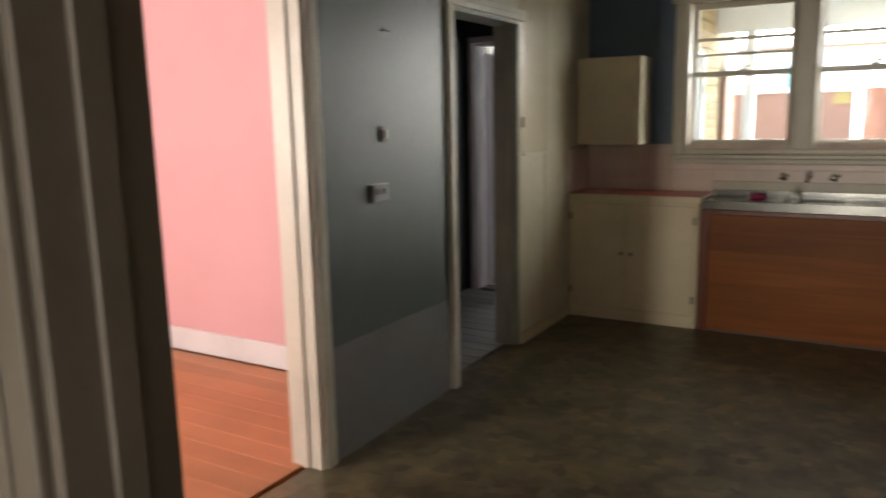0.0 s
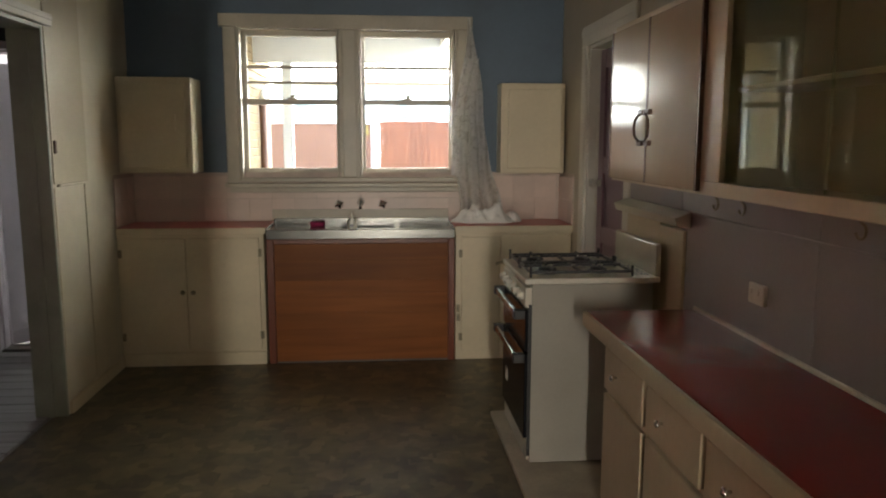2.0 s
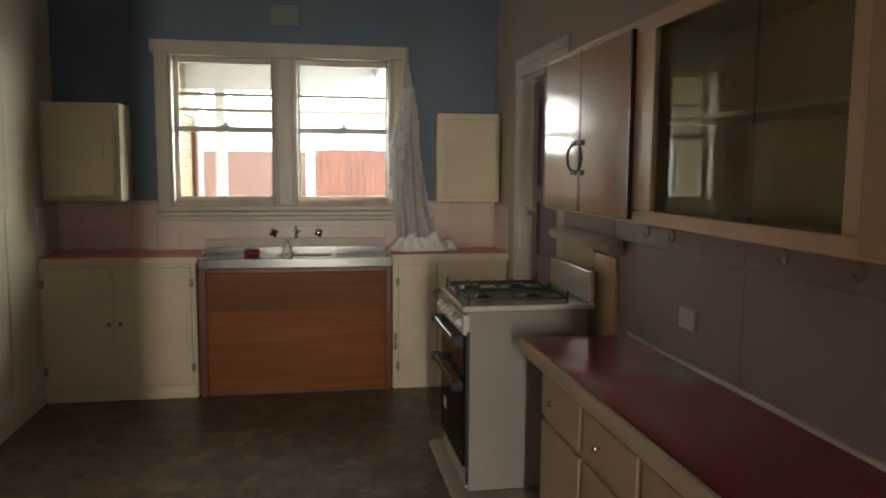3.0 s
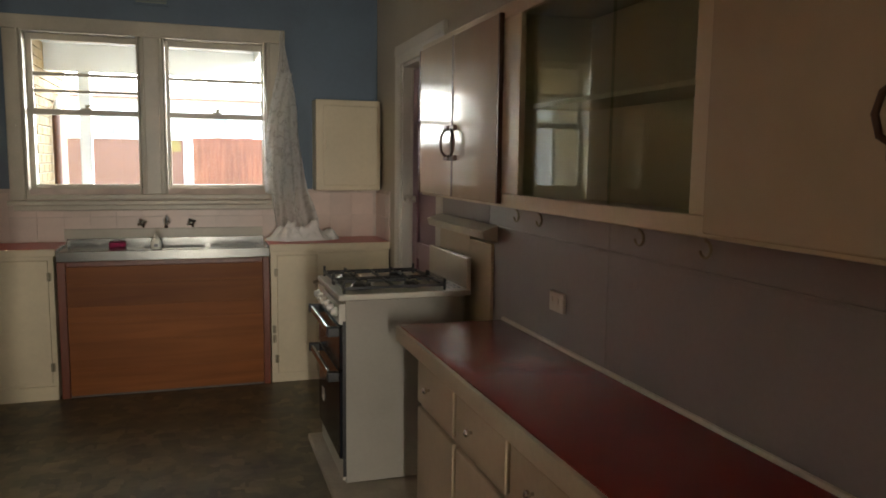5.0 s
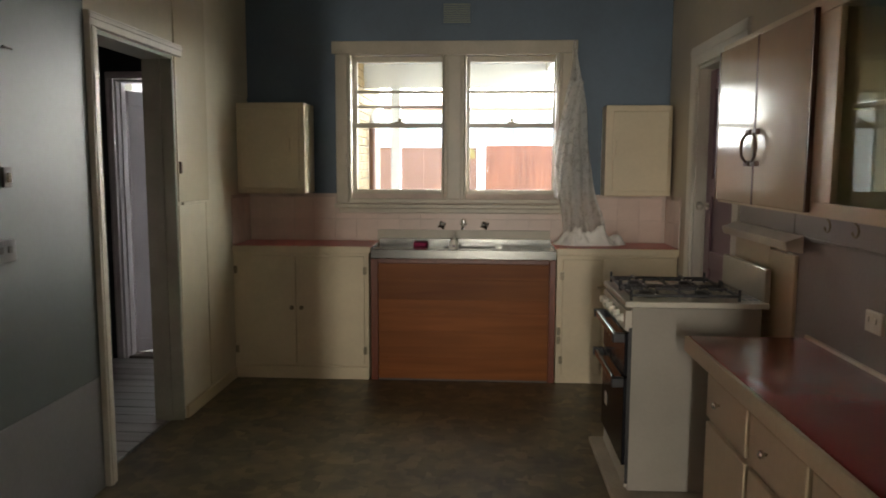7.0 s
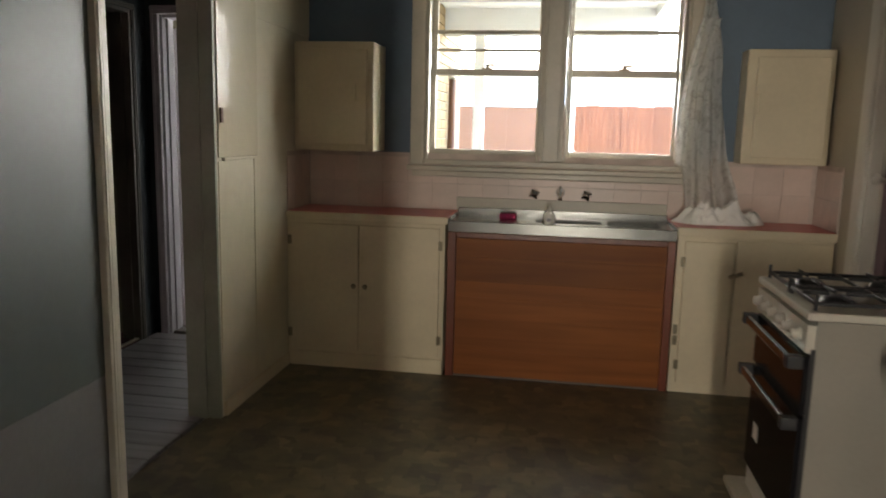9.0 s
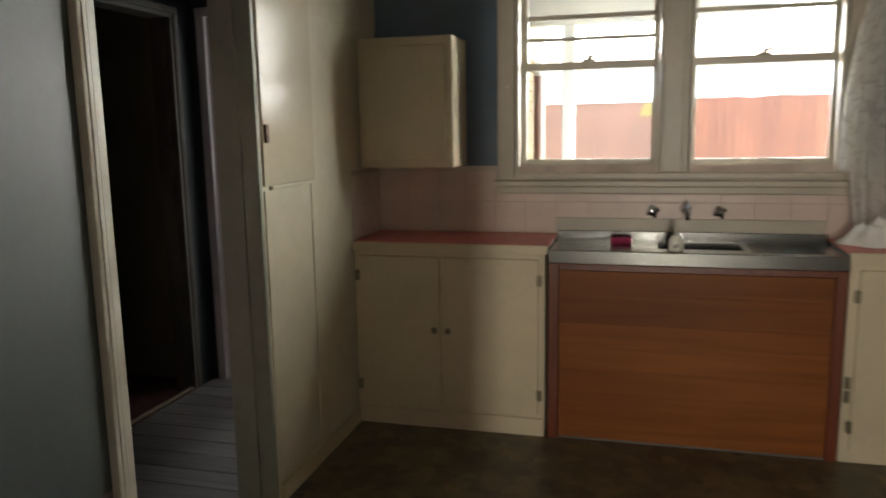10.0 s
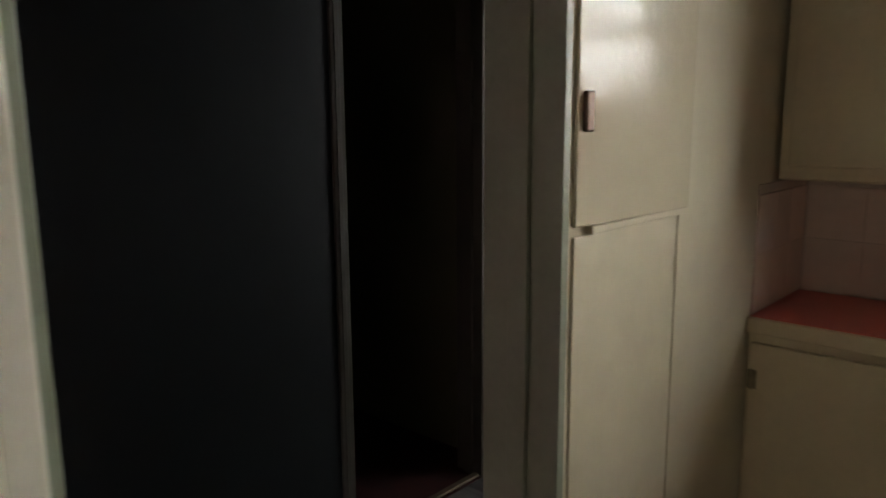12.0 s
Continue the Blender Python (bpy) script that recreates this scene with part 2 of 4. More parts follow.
GRASS = shader("dry_grass", (0.11, 0.12, 0.05), 0.9, var=0.2, scale=1.4, fine=60, bump=0.4, tint=(0.16, 0.13, 0.07))
FENCE = wood("fence_timber", (0.19, 0.064, 0.026), (0.125, 0.038, 0.015), 0.75, axis=2, grain=10)
RUST = shader("red_brown_sheet", (0.17, 0.075, 0.042), 0.6, var=0.08, scale=3, fine=60, bump=0.05)
SLAB = shader("pale_hearth_slab", (0.42, 0.37, 0.29), 0.55, var=0.12, scale=5, fine=80, bump=0.1)
PLANK = wood("varnished_timber", (0.245, 0.080, 0.017), (0.165, 0.048, 0.010), 0.45, axis=0, grain=4, per_object=0.16, coat=0.0, spec=0.2)
ORANGE_FLOOR = wood("orange_floorboard", (0.50, 0.205, 0.085), (0.43, 0.165, 0.064), 0.45, axis=0, grain=2.2, per_object=0.12, coat=0.1)
GREY_FLOOR = wood("grey_painted_board", (0.20, 0.195, 0.195), (0.125, 0.12, 0.118), 0.35, axis=0, grain=7, per_object=0.1)
HAZE = bpy.data.materials.new("white_haze")
HAZE.use_nodes = True
HAZE.node_tree.nodes["Principled BSDF"].inputs["Base Color"].default_value = (0, 0, 0, 1)
HAZE.node_tree.nodes["Principled BSDF"].inputs["Emission Color"].default_value = (0.93, 0.98, 1.0, 1)
HAZE.node_tree.nodes["Principled BSDF"].inputs["Emission Strength"].default_value = 1.0
STILE = wood("red_stained_timber", (0.17, 0.040, 0.014), (0.11, 0.022, 0.008), 0.35, axis=2, grain=6, per_object=0.1)
BROWN = shader("brown_door_edge", (0.10, 0.05, 0.03), 0.4, var=0.1, scale=10, fine=90, bump=0.03)
DOOR_GLOSS = shader("streaky_gloss_cream", (0.50, 0.42, 0.31), 0.10, var=0.03, scale=3, fine=12, bump=0.05, rvar=0.03, spec=0.14)
LINO = lino("brown_lino")
GLASS = pane_glass("window_glass", dust=0.012, sheen=0.002)
CAB_GLASS = pane_glass("cabinet_glass", (0.90, 0.95, 0.90), dust=0.035)
LACE = lace("white_lace")
CLOTH = shader("white_cotton", (0.80, 0.78, 0.74), 0.9, var=0.06, scale=12, fine=140, bump=0.2)
CLOTH_PINK = shader("magenta_sponge", (0.42, 0.03, 0.12), 0.9, var=0.2, scale=40, fine=200, bump=0.5)
BOTTLE = shader("soap_bottle_plastic", (0.75, 0.74, 0.66), 0.35, var=0.05, scale=20, fine=80, bump=0.0)
PLATE = shader("white_switch_plastic", (0.66, 0.63, 0.55), 0.35, var=0.05, scale=20, fine=80, bump=0.0)
SOCKET_BROWN = shader("dark_socket", (0.10, 0.095, 0.09), 0.35, var=0.05, scale=20, fine=80, bump=0.0)
NEIGHBOUR = shader("pale_weatherboard", (0.80, 0.80, 0.78), 0.7, var=0.04, scale=2, fine=40, bump=0.04)
YELLOW = shader("yellow_panel", (0.20, 0.135, 0.03), 0.5, var=0.06, scale=4, fine=40, bump=0.02)
TEAL = shader("teal_blind", (0.15, 0.24, 0.235), 0.5, var=0.08, scale=4, fine=40, bump=0.02)


# ---- building helpers ----
def link_mesh(name, bm, material, smooth=False):
    me = bpy.data.meshes.new(name)
    bmesh.ops.recalc_face_normals(bm, faces=bm.faces)
    bm.to_mesh(me)
    bm.free()
    me.materials.append(material)
    if smooth:
        me.shade_smooth()
    return new(name, me)


def add_box(bm, b, bevel=0.0):
    """A box x0, x1, y0, y1, z0, z1 into bm, its edges rounded by bevel."""
    x0, x1, y0, y1, z0, z1 = b
    made = bmesh.ops.create_cube(bm, size=1.0, matrix=Matrix.LocRotScale(((x0 + x1) / 2, (y0 + y1) / 2, (z0 + z1) / 2), None, (abs(x1 - x0), abs(y1 - y0), abs(z1 - z0))))
    if bevel:
        edges = {e for v in made["verts"] for e in v.link_edges}
        bmesh.ops.bevel(bm, geom=list(edges), offset=bevel, segments=2, affect="EDGES", profile=0.5)


def add_rod(bm, a, b, r, sides=14, r2=None):
    """A round rod from a to b."""
    a, b = Vector(a), Vector(b)
    turn = (b - a).to_track_quat("Z", "Y").to_matrix().to_4x4()
    bmesh.ops.create_cone(bm, cap_ends=True, segments=sides, radius1=r, radius2=r if r2 is None else r2, depth=(b - a).length, matrix=Matrix.Translation((a + b) / 2) @ turn)


def add_pipe(bm, points, r, sides=10):
    """A bent pipe through the points, one closed skin."""
    pts = [Vector(p) for p in points]
    aside, rings = None, []
    for i, p in enumerate(pts):
        ahead = (pts[min(i + 1, len(pts) - 1)] - pts[max(i - 1, 0)]).normalized()
        aside = ahead.orthogonal() if aside is None else aside - ahead * aside.dot(ahead)
        aside.normalize()
        up = ahead.cross(aside)
        rings.append([bm.verts.new(p + r * (math.cos(2 * math.pi * k / sides) * aside + math.sin(2 * math.pi * k / sides) * up)) for k in range(sides)])
    for lo, hi in zip(rings, rings[1:]):
        for k in range(sides):
            bm.faces.new((lo[k], lo[(k + 1) % sides], hi[(k + 1) % sides], hi[k]))
    bm.faces.new(rings[0][::-1])
    bm.faces.new(rings[-1])


def add_lathe(bm, profile, m, sides=20):
    """A turned shape: rows of (radius, height), set up by m."""
    rings = []
    for r, h in profile:
        rings.append([bm.verts.new(m @ Vector((r * math.cos(2 * math.pi * i / sides), r * math.sin(2 * math.pi * i / sides), h))) for i in range(sides)])
    for lo, hi in zip(rings, rings[1:]):
        for i in range(sides):
            bm.faces.new((lo[i], lo[(i + 1) % sides], hi[(i + 1) % sides], hi[i]))
    bm.faces.new(rings[0][::-1])
    bm.faces.new(rings[-1])


# the datum of the bench run along the east wall
RUN = Matrix.Translation((-0.055, 0, -0.105))
BASE = {}


def thing(name, base, label, category, group="", run=False):
    """An empty at the thing's base, under which its parts go."""
    ob = new(name)
    ob.empty_display_size = 0.1
    t = Matrix.Translation(base)
    ob.matrix_world = RUN @ t if run else t
    BASE[ob.name] = Vector(base)
    return tagged(ob, label, category, group)


def part(name, bm, material, parent, label="", smooth=False):
    """ONE mesh under a thing or a part; bm is in the room's metres."""
    base = BASE[parent.name]
    bmesh.ops.translate(bm, verts=bm.verts, vec=-base)
    ob = link_mesh(name, bm, material, smooth)
    ob.parent = parent
    BASE[ob.name] = base
    return tagged(ob, label)


def box_part(name, b, material, parent, label="", bevel=0.003):
    bm = bmesh.new()
    add_box(bm, b, bevel)
    return part(name, bm, material, parent, label)


def setting(name, boxes, material, label, category, bevel=0.0, run=False):
    """A piece of the setting, out of boxes."""
    bm = bmesh.new()
    for b in boxes:
        add_box(bm, b, bevel)
    ob = link_mesh(name, bm, material)
    BASE[ob.name] = Vector((0, 0, 0))
    if run:
        ob.matrix_world = RUN
    return tagged(ob, label, category, kind="structure")


def pierced(axis, a0, a1, u0, u1, z0, z1, holes=()):
    """Boxes of a wall across axis, from a0 to a1 thick, with holes (u0, u1, z0, z1)."""
    out, at = [], u0

    def col(p, q, lo, hi):
        if q - p > 1e-4 and hi - lo > 1e-4:
            out.append((a0, a1, p, q, lo, hi) if axis == "x" else (p, q, a0, a1, lo, hi))

    for h0, h1, hz0, hz1 in sorted(holes):
        col(at, h0, z0, z1)
        col(h0, h1, z0, hz0)
        col(h0, h1, hz1, z1)
        at = h1
    col(at, u1, z0, z1)
    return out


# ---- the large structure ----
H = 2.75
WEST, EAST, NORTH, SOUTH = -2.14, 0.80, 5.655, 0.75
RUN_EAST = 0.845  # the wall behind the bench, in the run's own datum
ground = setting("ground", [(-90, 90, -90, 120, -0.6, -0.35)], GRASS, "dry worn grass of the back yard", "ground")
setting("floor", [(-2.21, 1.4, 0.58, 5.9, -0.35, 0.0)], LINO, "worn brown mottled lino floor of the kitchen", "floor")
setting("floor_back_room", [(-2.4, 2.4, -3.4, 0.58, -0.35, -0.002)], LINO, "brown lino floor of the room behind the kitchen", "floor")
setting("subfloor_pink_room", [(-5.7, -2.212, -0.2, 3.42, -0.35, -0.02)], ORANGE_FLOOR, "bare subfloor below the orange boards", "floor")
setting("subfloor_hall", [(-3.21, -2.212, 3.42, 5.92, -0.35, -0.02)], GREY_FLOOR, "bare subfloor below the grey hall boards", "floor")
setting("floor_red_room", [(-5.7, -3.212, 3.42, 6.6, -0.35, 0.004)], RED_CARPET, "dark red carpet floor of the side room", "floor")
setting("floor_lilac_room", [(-4.2, -1.95, 5.922, 8.3, -0.35, -0.01)], TAUPE, "dark floor of the lilac room", "floor")
ceiling = setting("ceiling", [(-5.7, 2.4, -3.4, 5.9, H, H + 0.12), (-5.7, -1.75, 5.9, 9.9, H, H + 0.12)], CEILING, "plain white plaster ceiling", "ceiling")

# window wall, painted blue-grey
WIN = (-1.44, 0.08, 1.17, 2.235)
setting("wall_north", pierced("y", NORTH, 5.90, -2.28, 2.2, -0.35, H, [WIN]), BLUE_WALL, "matt blue-grey painted wall round the kitchen window", "wall")
# west wall with two openings
PINKDOOR, HALLDOOR = (1.60, 2.437, 0, 2.03), (3.568, 4.40, 0, 2.015)
setting("wall_west", pierced("x", -2.28, WEST, 0.58, NORTH - 0.002, 0, H, [PINKDOOR, HALLDOOR]), CREAM_WALL, "cream gloss painted kitchen wall with two doorways", "wall")
# east wall: the length with the door, and the length behind the bench
setting("wall_east", pierced("x", EAST, EAST + 0.14, 3.45, NORTH - 0.002, 0, H, [(4.22, 4.97, 0, 2.02)]), UPPER_WALL, "putty coloured kitchen wall with a recessed door", "wall")
setting("wall_east_bench", [(RUN_EAST - 0.055, EAST + 0.14, 0.5, 3.448, 0, H)], UPPER_WALL, "putty coloured wall behind the bench", "wall")
# south wall with the doorway that the walk begins in
DOORWAY = (-0.958, 0.17, 0, 2.05)
setting("wall_south", pierced("y", 0.60, SOUTH, -2.138, 0.86, 0, H, [DOORWAY]), UPPER_WALL, "putty coloured wall with an open doorway", "wall")
# the room behind
setting("wall_back_room", pierced("y", -3.3, -3.16, -2.4, 2.4, 0, H, [(-0.68, -0.24, 0.35, 2.15)]) + [(-2.4, -2.26, -3.16, 0.578, 0, H), (2.26, 2.4, -3.16, 0.598, 0, H), (0.9, 2.26, 0.6, 0.74, 0, H)], UPPER_WALL, "plain putty coloured wall of the room behind", "wall")
# pink room
setting("wall_pink_room", [(-5.5, -2.284, 3.35, 3.49, 0, H), (-5.64, -5.5, 0, 3.49, 0, H)] + pierced("y", -0.12, 0.0, -5.5, -2.284, 0, H, [(-4.85, -2.95, 0.8, 2.15)]) + pierced("x", -2.30, -2.284, 0.002, 3.348, 0, H, [PINKDOOR]), PINK_WALL, "bright pink painted bedroom wall", "wall")
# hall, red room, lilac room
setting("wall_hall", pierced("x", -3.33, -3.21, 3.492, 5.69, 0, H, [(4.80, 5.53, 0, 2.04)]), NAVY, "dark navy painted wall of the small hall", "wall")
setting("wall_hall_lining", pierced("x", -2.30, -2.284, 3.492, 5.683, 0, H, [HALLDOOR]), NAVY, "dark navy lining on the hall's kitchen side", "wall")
panel_hall_end = pierced("y", 5.684, 5.6895, -3.21, -2.302, 0, H, [(-3.14, -2.42, 0, 2.08)])
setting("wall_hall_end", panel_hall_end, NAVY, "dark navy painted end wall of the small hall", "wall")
setting("wall_red_room", [(-5.6, -5.48, 3.6, 6.4, 0, H), (-5.48, -3.334, 6.3, 6.42, 0, H), (-5.48, -3.334, 3.492, 3.6, 0, H), (-4.6, -3.334, 5.62, 5.68, 0, H)], OLIVE, "dull olive painted wall of the dark side room", "wall")
setting("wall_lilac_room", pierced("y", 5.69, 5.82, -3.42, -2.284, 0, H, [(-3.14, -2.42, 0, 2.08)]) + [(-4.1, -3.96, 5.90, 8.1, 0, H), (-2.02, -1.96, 5.92, 8.1, 0, H)] + pierced("y", 8.1, 8.2, -4.1, -1.96, 0, H, [(-3.6, -2.4, 1.0, 2.1)]), LILAC, "pale lilac painted wall of the end room", "wall")

# added opaque sheets, out of view, keep the sun out of the other rooms' windows
setting("window_sun_block", [(-0.73, -0.18, -3.34, -3.302, 0.3, 2.2), (-4.9, -2.9, -0.16, -0.122, 0.75, 2.2), (-3.65, -2.35, 8.202, 8.24, 0.95, 2.15)], PALE_TRIM, "added sheet that keeps sun out of a side room's window", "blind")

# trims
setting("baseboard", [(WEST, WEST + 0.018, 4.42, 5.25, 0, 0.072)], CREAM, "cream painted skirting board", "skirting", bevel=0.004)
setting("baseboard_pink", [(-5.49, -2.31, 3.325, 3.348, 0, 0.145)], PALE_TRIM, "pale painted tall skirting board", "skirting", bevel=0.005)


def panel(name, boxes, material, label, category="wall panel", bevel=0.001, run=False):
    return setting(name, boxes, material, label, category, bevel, run)


panel("wall_panel_dark", [(WEST, WEST + 0.006, 2.507, 3.504, 0.507, 2.16)], DARK_WALL, "glossy charcoal painted panel on the kitchen wall")
panel("wall_panel_dado", [(WEST, WEST + 0.005, 2.507, 3.504, 0, 0.505)], DADO, "grey painted lower part of the wall")
panel("trim_panel_top", [(WEST, WEST + 0.03, 2.507, 3.56, 2.162, 2.20)], WHITE_TRIM, "off-white cover strip above the charcoal panel", "trim", 0.004)


# ---- door frames and doors ----
def casing(name, axis, face, out, u0, u1, top, w, d, material, label, reveal=None, sides="both", run=False):
    """A moulded door surround on a wall face, with jamb linings through the wall's thickness."""
    ob = tagged(new(name), label, "door frame", kind="structure")
    BASE[ob.name] = Vector((0, 0, 0))

    def place(a0, a1, p, q, lo, hi):
        return (min(a0, a1), max(a0, a1), p, q, lo, hi) if axis == "x" else (p, q, min(a0, a1), max(a0, a1), lo, hi)

    runs = []
    if sides in ("both", "low"):
        runs.append((u0 - w, u0, 0, top))
    if sides in ("both", "high"):
        runs.append((u1, u1 + w, 0, top))
    for p, q, lo, hi in runs:
        bm = bmesh.new()
        add_box(bm, place(face, face + out * d, p, q, lo, hi), 0.004)
        add_box(bm, place(face + out * (d + 0.0005), face + out * (d + 0.004), p + 0.012, p + w * 0.45, lo, hi), 0.003)
        part("architrave", bm, material, ob)
    bm = bmesh.new()
    add_box(bm, place(face, face + out * d, u0 - w, u1 + w, top + 0.001, top + w), 0.004)
    add_box(bm, place(face + out * (d + 0.0005), face + out * (d + 0.004), u0 - w, u1 + w, top + w * 0.5, top + w * 0.85), 0.003)
    part("head", bm, material, ob)
    if reveal:
        r0, r1, mat = reveal
        for p, q, lo, hi in ((u0, u0 + 0.02, 0, top), (u1 - 0.02, u1, 0, top), (u0 + 0.0205, u1 - 0.0205, top - 0.02, top)):
            bm = bmesh.new()
            add_box(bm, place(r0, r1, p, q, lo, hi), 0.002)
            mid = (r0 + r1) / 2
            if q - p < 0.1:
                s = (q, q + 0.012) if p == u0 else (p - 0.012, p)
                add_box(bm, place(mid - 0.02, mid + 0.02, s[0], s[1], lo, hi), 0.002)
            part("jamb", bm, mat, ob)
    return ob


casing("door_frame_pink", "x", WEST, 1, 1.60, 2.437, 2.03, 0.068, 0.018, WHITE_TRIM, "off-white moulded frame of the doorway to the pink room", reveal=(-2.302, WEST + 0.002, WHITE_TRIM))
casing("door_frame_hall", "x", WEST, 1, 3.568, 4.40, 2.015, 0.062, 0.03, WHITE_TRIM, "off-white door surround, worn, with a dark jamb", reveal=(-2.302, WEST + 0.003, GREY_TRIM), sides="low")
casing("door_frame_walk", "y", 0.60, -1, -0.958, 0.17, 2.05, 0.09, 0.018, TAUPE, "dark taupe frame of the open doorway", reveal=(0.598, SOUTH + 0.004, TAUPE))
casing("door_frame_red_room", "x", -3.21, 1, 4.82, 5.51, 2.04, 0.035, 0.012, DULL, "dull grey frame of the doorway to the dark room", reveal=(-3.334, -3.206, DULL))
casing("door_frame_lilac", "y", 5.684, -1, -3.12, -2.44, 2.04, 0.05, 0.02, LILAC, "lilac painted door frame at the hall's end", reveal=(5.686, 5.822, LILAC))
setting("threshold", [(-3.24, -3.215, 4.845, 5.485, 0.005, 0.016)], BRASS, "worn narrow metal threshold strip", "threshold", bevel=0.003)
setting("threshold_lilac", [(-3.10, -2.46, 5.70, 5.80, -0.012, 0.012)], TAUPE, "worn dark threshold board", "threshold", bevel=0.003)

# lilac door, half open into the end room
door = tagged(new("door_lilac"), "pale lilac ledged door standing half open", "door", kind="structure")
door.matrix_world = Matrix.Translation((-3.09, 5.83, 0.012)) @ Matrix.Rotation(radians(52), 4, "Z")
BASE[door.name] = Vector((0, 0, 0))
box_part("leaf", (0, 0.66, 0, 0.035, 0, 1.96), LILAC, door)
for u in (0.14, 0.32, 0.5):
    box_part("cover_strip", (u, u + 0.022, -0.008, -0.0005, 0.12, 1.84), GREY_TRIM, door)
for z in (0.0, 1.85):
    box_part("rail", (0.0, 0.66, -0.012, -0.0008, z + 0.001, z + 0.1), LILAC, door)

# mauve panelled door in the east wall
door = tagged(new("door_mauve"), "closed mauve panelled door with a white knob", "door", kind="structure")
BASE[door.name] = Vector((0, 0, 0))
x0 = EAST + 0.075
box_part("leaf", (x0, x0 + 0.035, 4.243, 4.947, 0.01, 1.995), MAUVE, door)
for y0, y1 in ((4.25, 4.35), (4.84, 4.94)):
    box_part("stile", (x0 - 0.014, x0 - 0.0005, y0, y1, 0.012, 1.99), MAUVE, door)
for z in (0.012, 0.42, 0.84, 1.26, 1.88):
    box_part("rail", (x0 - 0.013, x0 - 0.0004, 4.351, 4.839, z, z + 0.1), MAUVE, door)
bm = bmesh.new()
add_lathe(bm, [(0.022, 0), (0.022, 0.006), (0.009, 0.012), (0.009, 0.03), (0.026, 0.042), (0.028, 0.055), (0.016, 0.066)], Matrix.Translation((x0 - 0.014, 4.89, 1.2)) @ Matrix.Rotation(radians(-90), 4, "Y"))
part("knob", bm, PLATE, door, "white china knob", True)
casing("door_frame_mauve", "x", EAST, -1, 4.22, 4.97, 2.02, 0.12, 0.018, WHITE_TRIM, "pale lilac-white frame of the mauve door", reveal=(EAST - 0.002, EAST + 0.142, WHITE_TRIM))

# ---- kitchen window ----
win = tagged(new("window_1"), "pair of cream painted timber sash windows over the sink", "window", kind="structure")
BASE[win.name] = Vector((0, 0, 0))
wx0, wx1, wz0, wz1 = WIN
for n, b in (("architrave", (-1.505, -1.425, NORTH - 0.022, NORTH, 1.165, 2.20)), ("architrave", (0.062, 0.14, NORTH - 0.022, NORTH, 1.165, 2.20)),
             ("head", (-1.53, 0.165, NORTH - 0.026, NORTH, 2.201, 2.285)), ("sill", (-1.52, 0.155, NORTH - 0.05, NORTH, 1.135, 1.164)), ("apron", (-1.49, 0.125, NORTH - 0.02, NORTH, 1.10, 1.134))):
    box_part(n, b, WIN_TRIM, win, bevel=0.005)
for n, b in (("frame_side", (wx0, wx0 + 0.025, NORTH - 0.015, 5.87, wz0, wz1)), ("frame_side", (wx1 - 0.025, wx1, NORTH - 0.015, 5.87, wz0, wz1)),
             ("frame_head", (wx0 + 0.0255, wx1 - 0.0255, NORTH - 0.012, 5.87, wz1 - 0.03, wz1)), ("frame_sill", (wx0 + 0.0255, wx1 - 0.0255, NORTH - 0.012, 5.93, wz0, wz0 + 0.03)),
             ("mullion", (-0.735, -0.605, NORTH - 0.012, 5.86, wz0 + 0.031, wz1 - 0.031))):
    box_part(n, b, WIN_TRIM, win, bevel=0.004)


for x, d in ((-1.425, 0.02), (-1.405, 0.012), (-0.755, 0.014), (-0.722, 0.010), (-0.63, 0.010), (-0.597, 0.014), (0.03, 0.012), (0.048, 0.02)):
    box_part("staff_bead", (x - 0.006, x + 0.006, NORTH - 0.0125 - d, NORTH - 0.0125 if -0.74 < x < -0.6 else 5.70, wz0 + 0.031, wz1 - 0.031), WIN_TRIM, win, bevel=0.003)
box_part("head_bead", (-1.40, 0.02, NORTH - 0.03, NORTH - 0.0125, wz1 - 0.045, wz1 - 0.032), WIN_TRIM, win, bevel=0.003)


def sash(x0, x1, extra):
    """One double-hung pair: bottom sash inside, top sash behind it."""
    for name, y, lo, hi, rails in (("bottom_sash", 5.765, wz0 + 0.031, 1.735, (0.06, 0.035)), ("top_sash", 5.803, 1.70, wz1 - 0.031, (0.035, 0.04))):
        bm = bmesh.new()
        st = 0.034
        for b in ((x0, x0 + st, y, y + 0.034, lo, hi), (x1 - st, x1, y, y + 0.034, lo, hi), (x0 + st, x1 - st, y, y + 0.034, lo, lo + rails[0]), (x0 + st, x1 - st, y, y + 0.034, hi - rails[1], hi)):
            add_box(bm, b, 0.003)
        if name == "top_sash":
            add_box(bm, (x0 + st, x1 - st, y + 0.004, y + 0.03, 1.945, 1.967), 0.003)
            if extra:
                add_box(bm, (x0 + st, x1 - st, y + 0.006, y + 0.028, 1.842, 1.860), 0.003)
        s = part(name, bm, WIN_TRIM, win)
        bm = bmesh.new()
        add_box(bm, (x0 + st - 0.004, x1 - st + 0.004, y + 0.015, y + 0.018, lo + 0.02, hi - 0.02))
        g = part("pane", bm, GLASS, s, "clear dusty window glass")
        g.visible_shadow = False
    bm = bmesh.new()
    c = (x0 + x1) / 2
    add_box(bm, (c - 0.03, c + 0.03, 5.768, 5.80, 1.736, 1.746), 0.002)
    add_rod(bm, (c + 0.005, 5.785, 1.746), (c + 0.005, 5.785, 1.758), 0.012)
    add_box(bm, (c - 0.008, c + 0.045, 5.776, 5.79, 1.758, 1.768), 0.003)
    part("sash_catch", bm, BRASS, win, "tarnished sash catch")


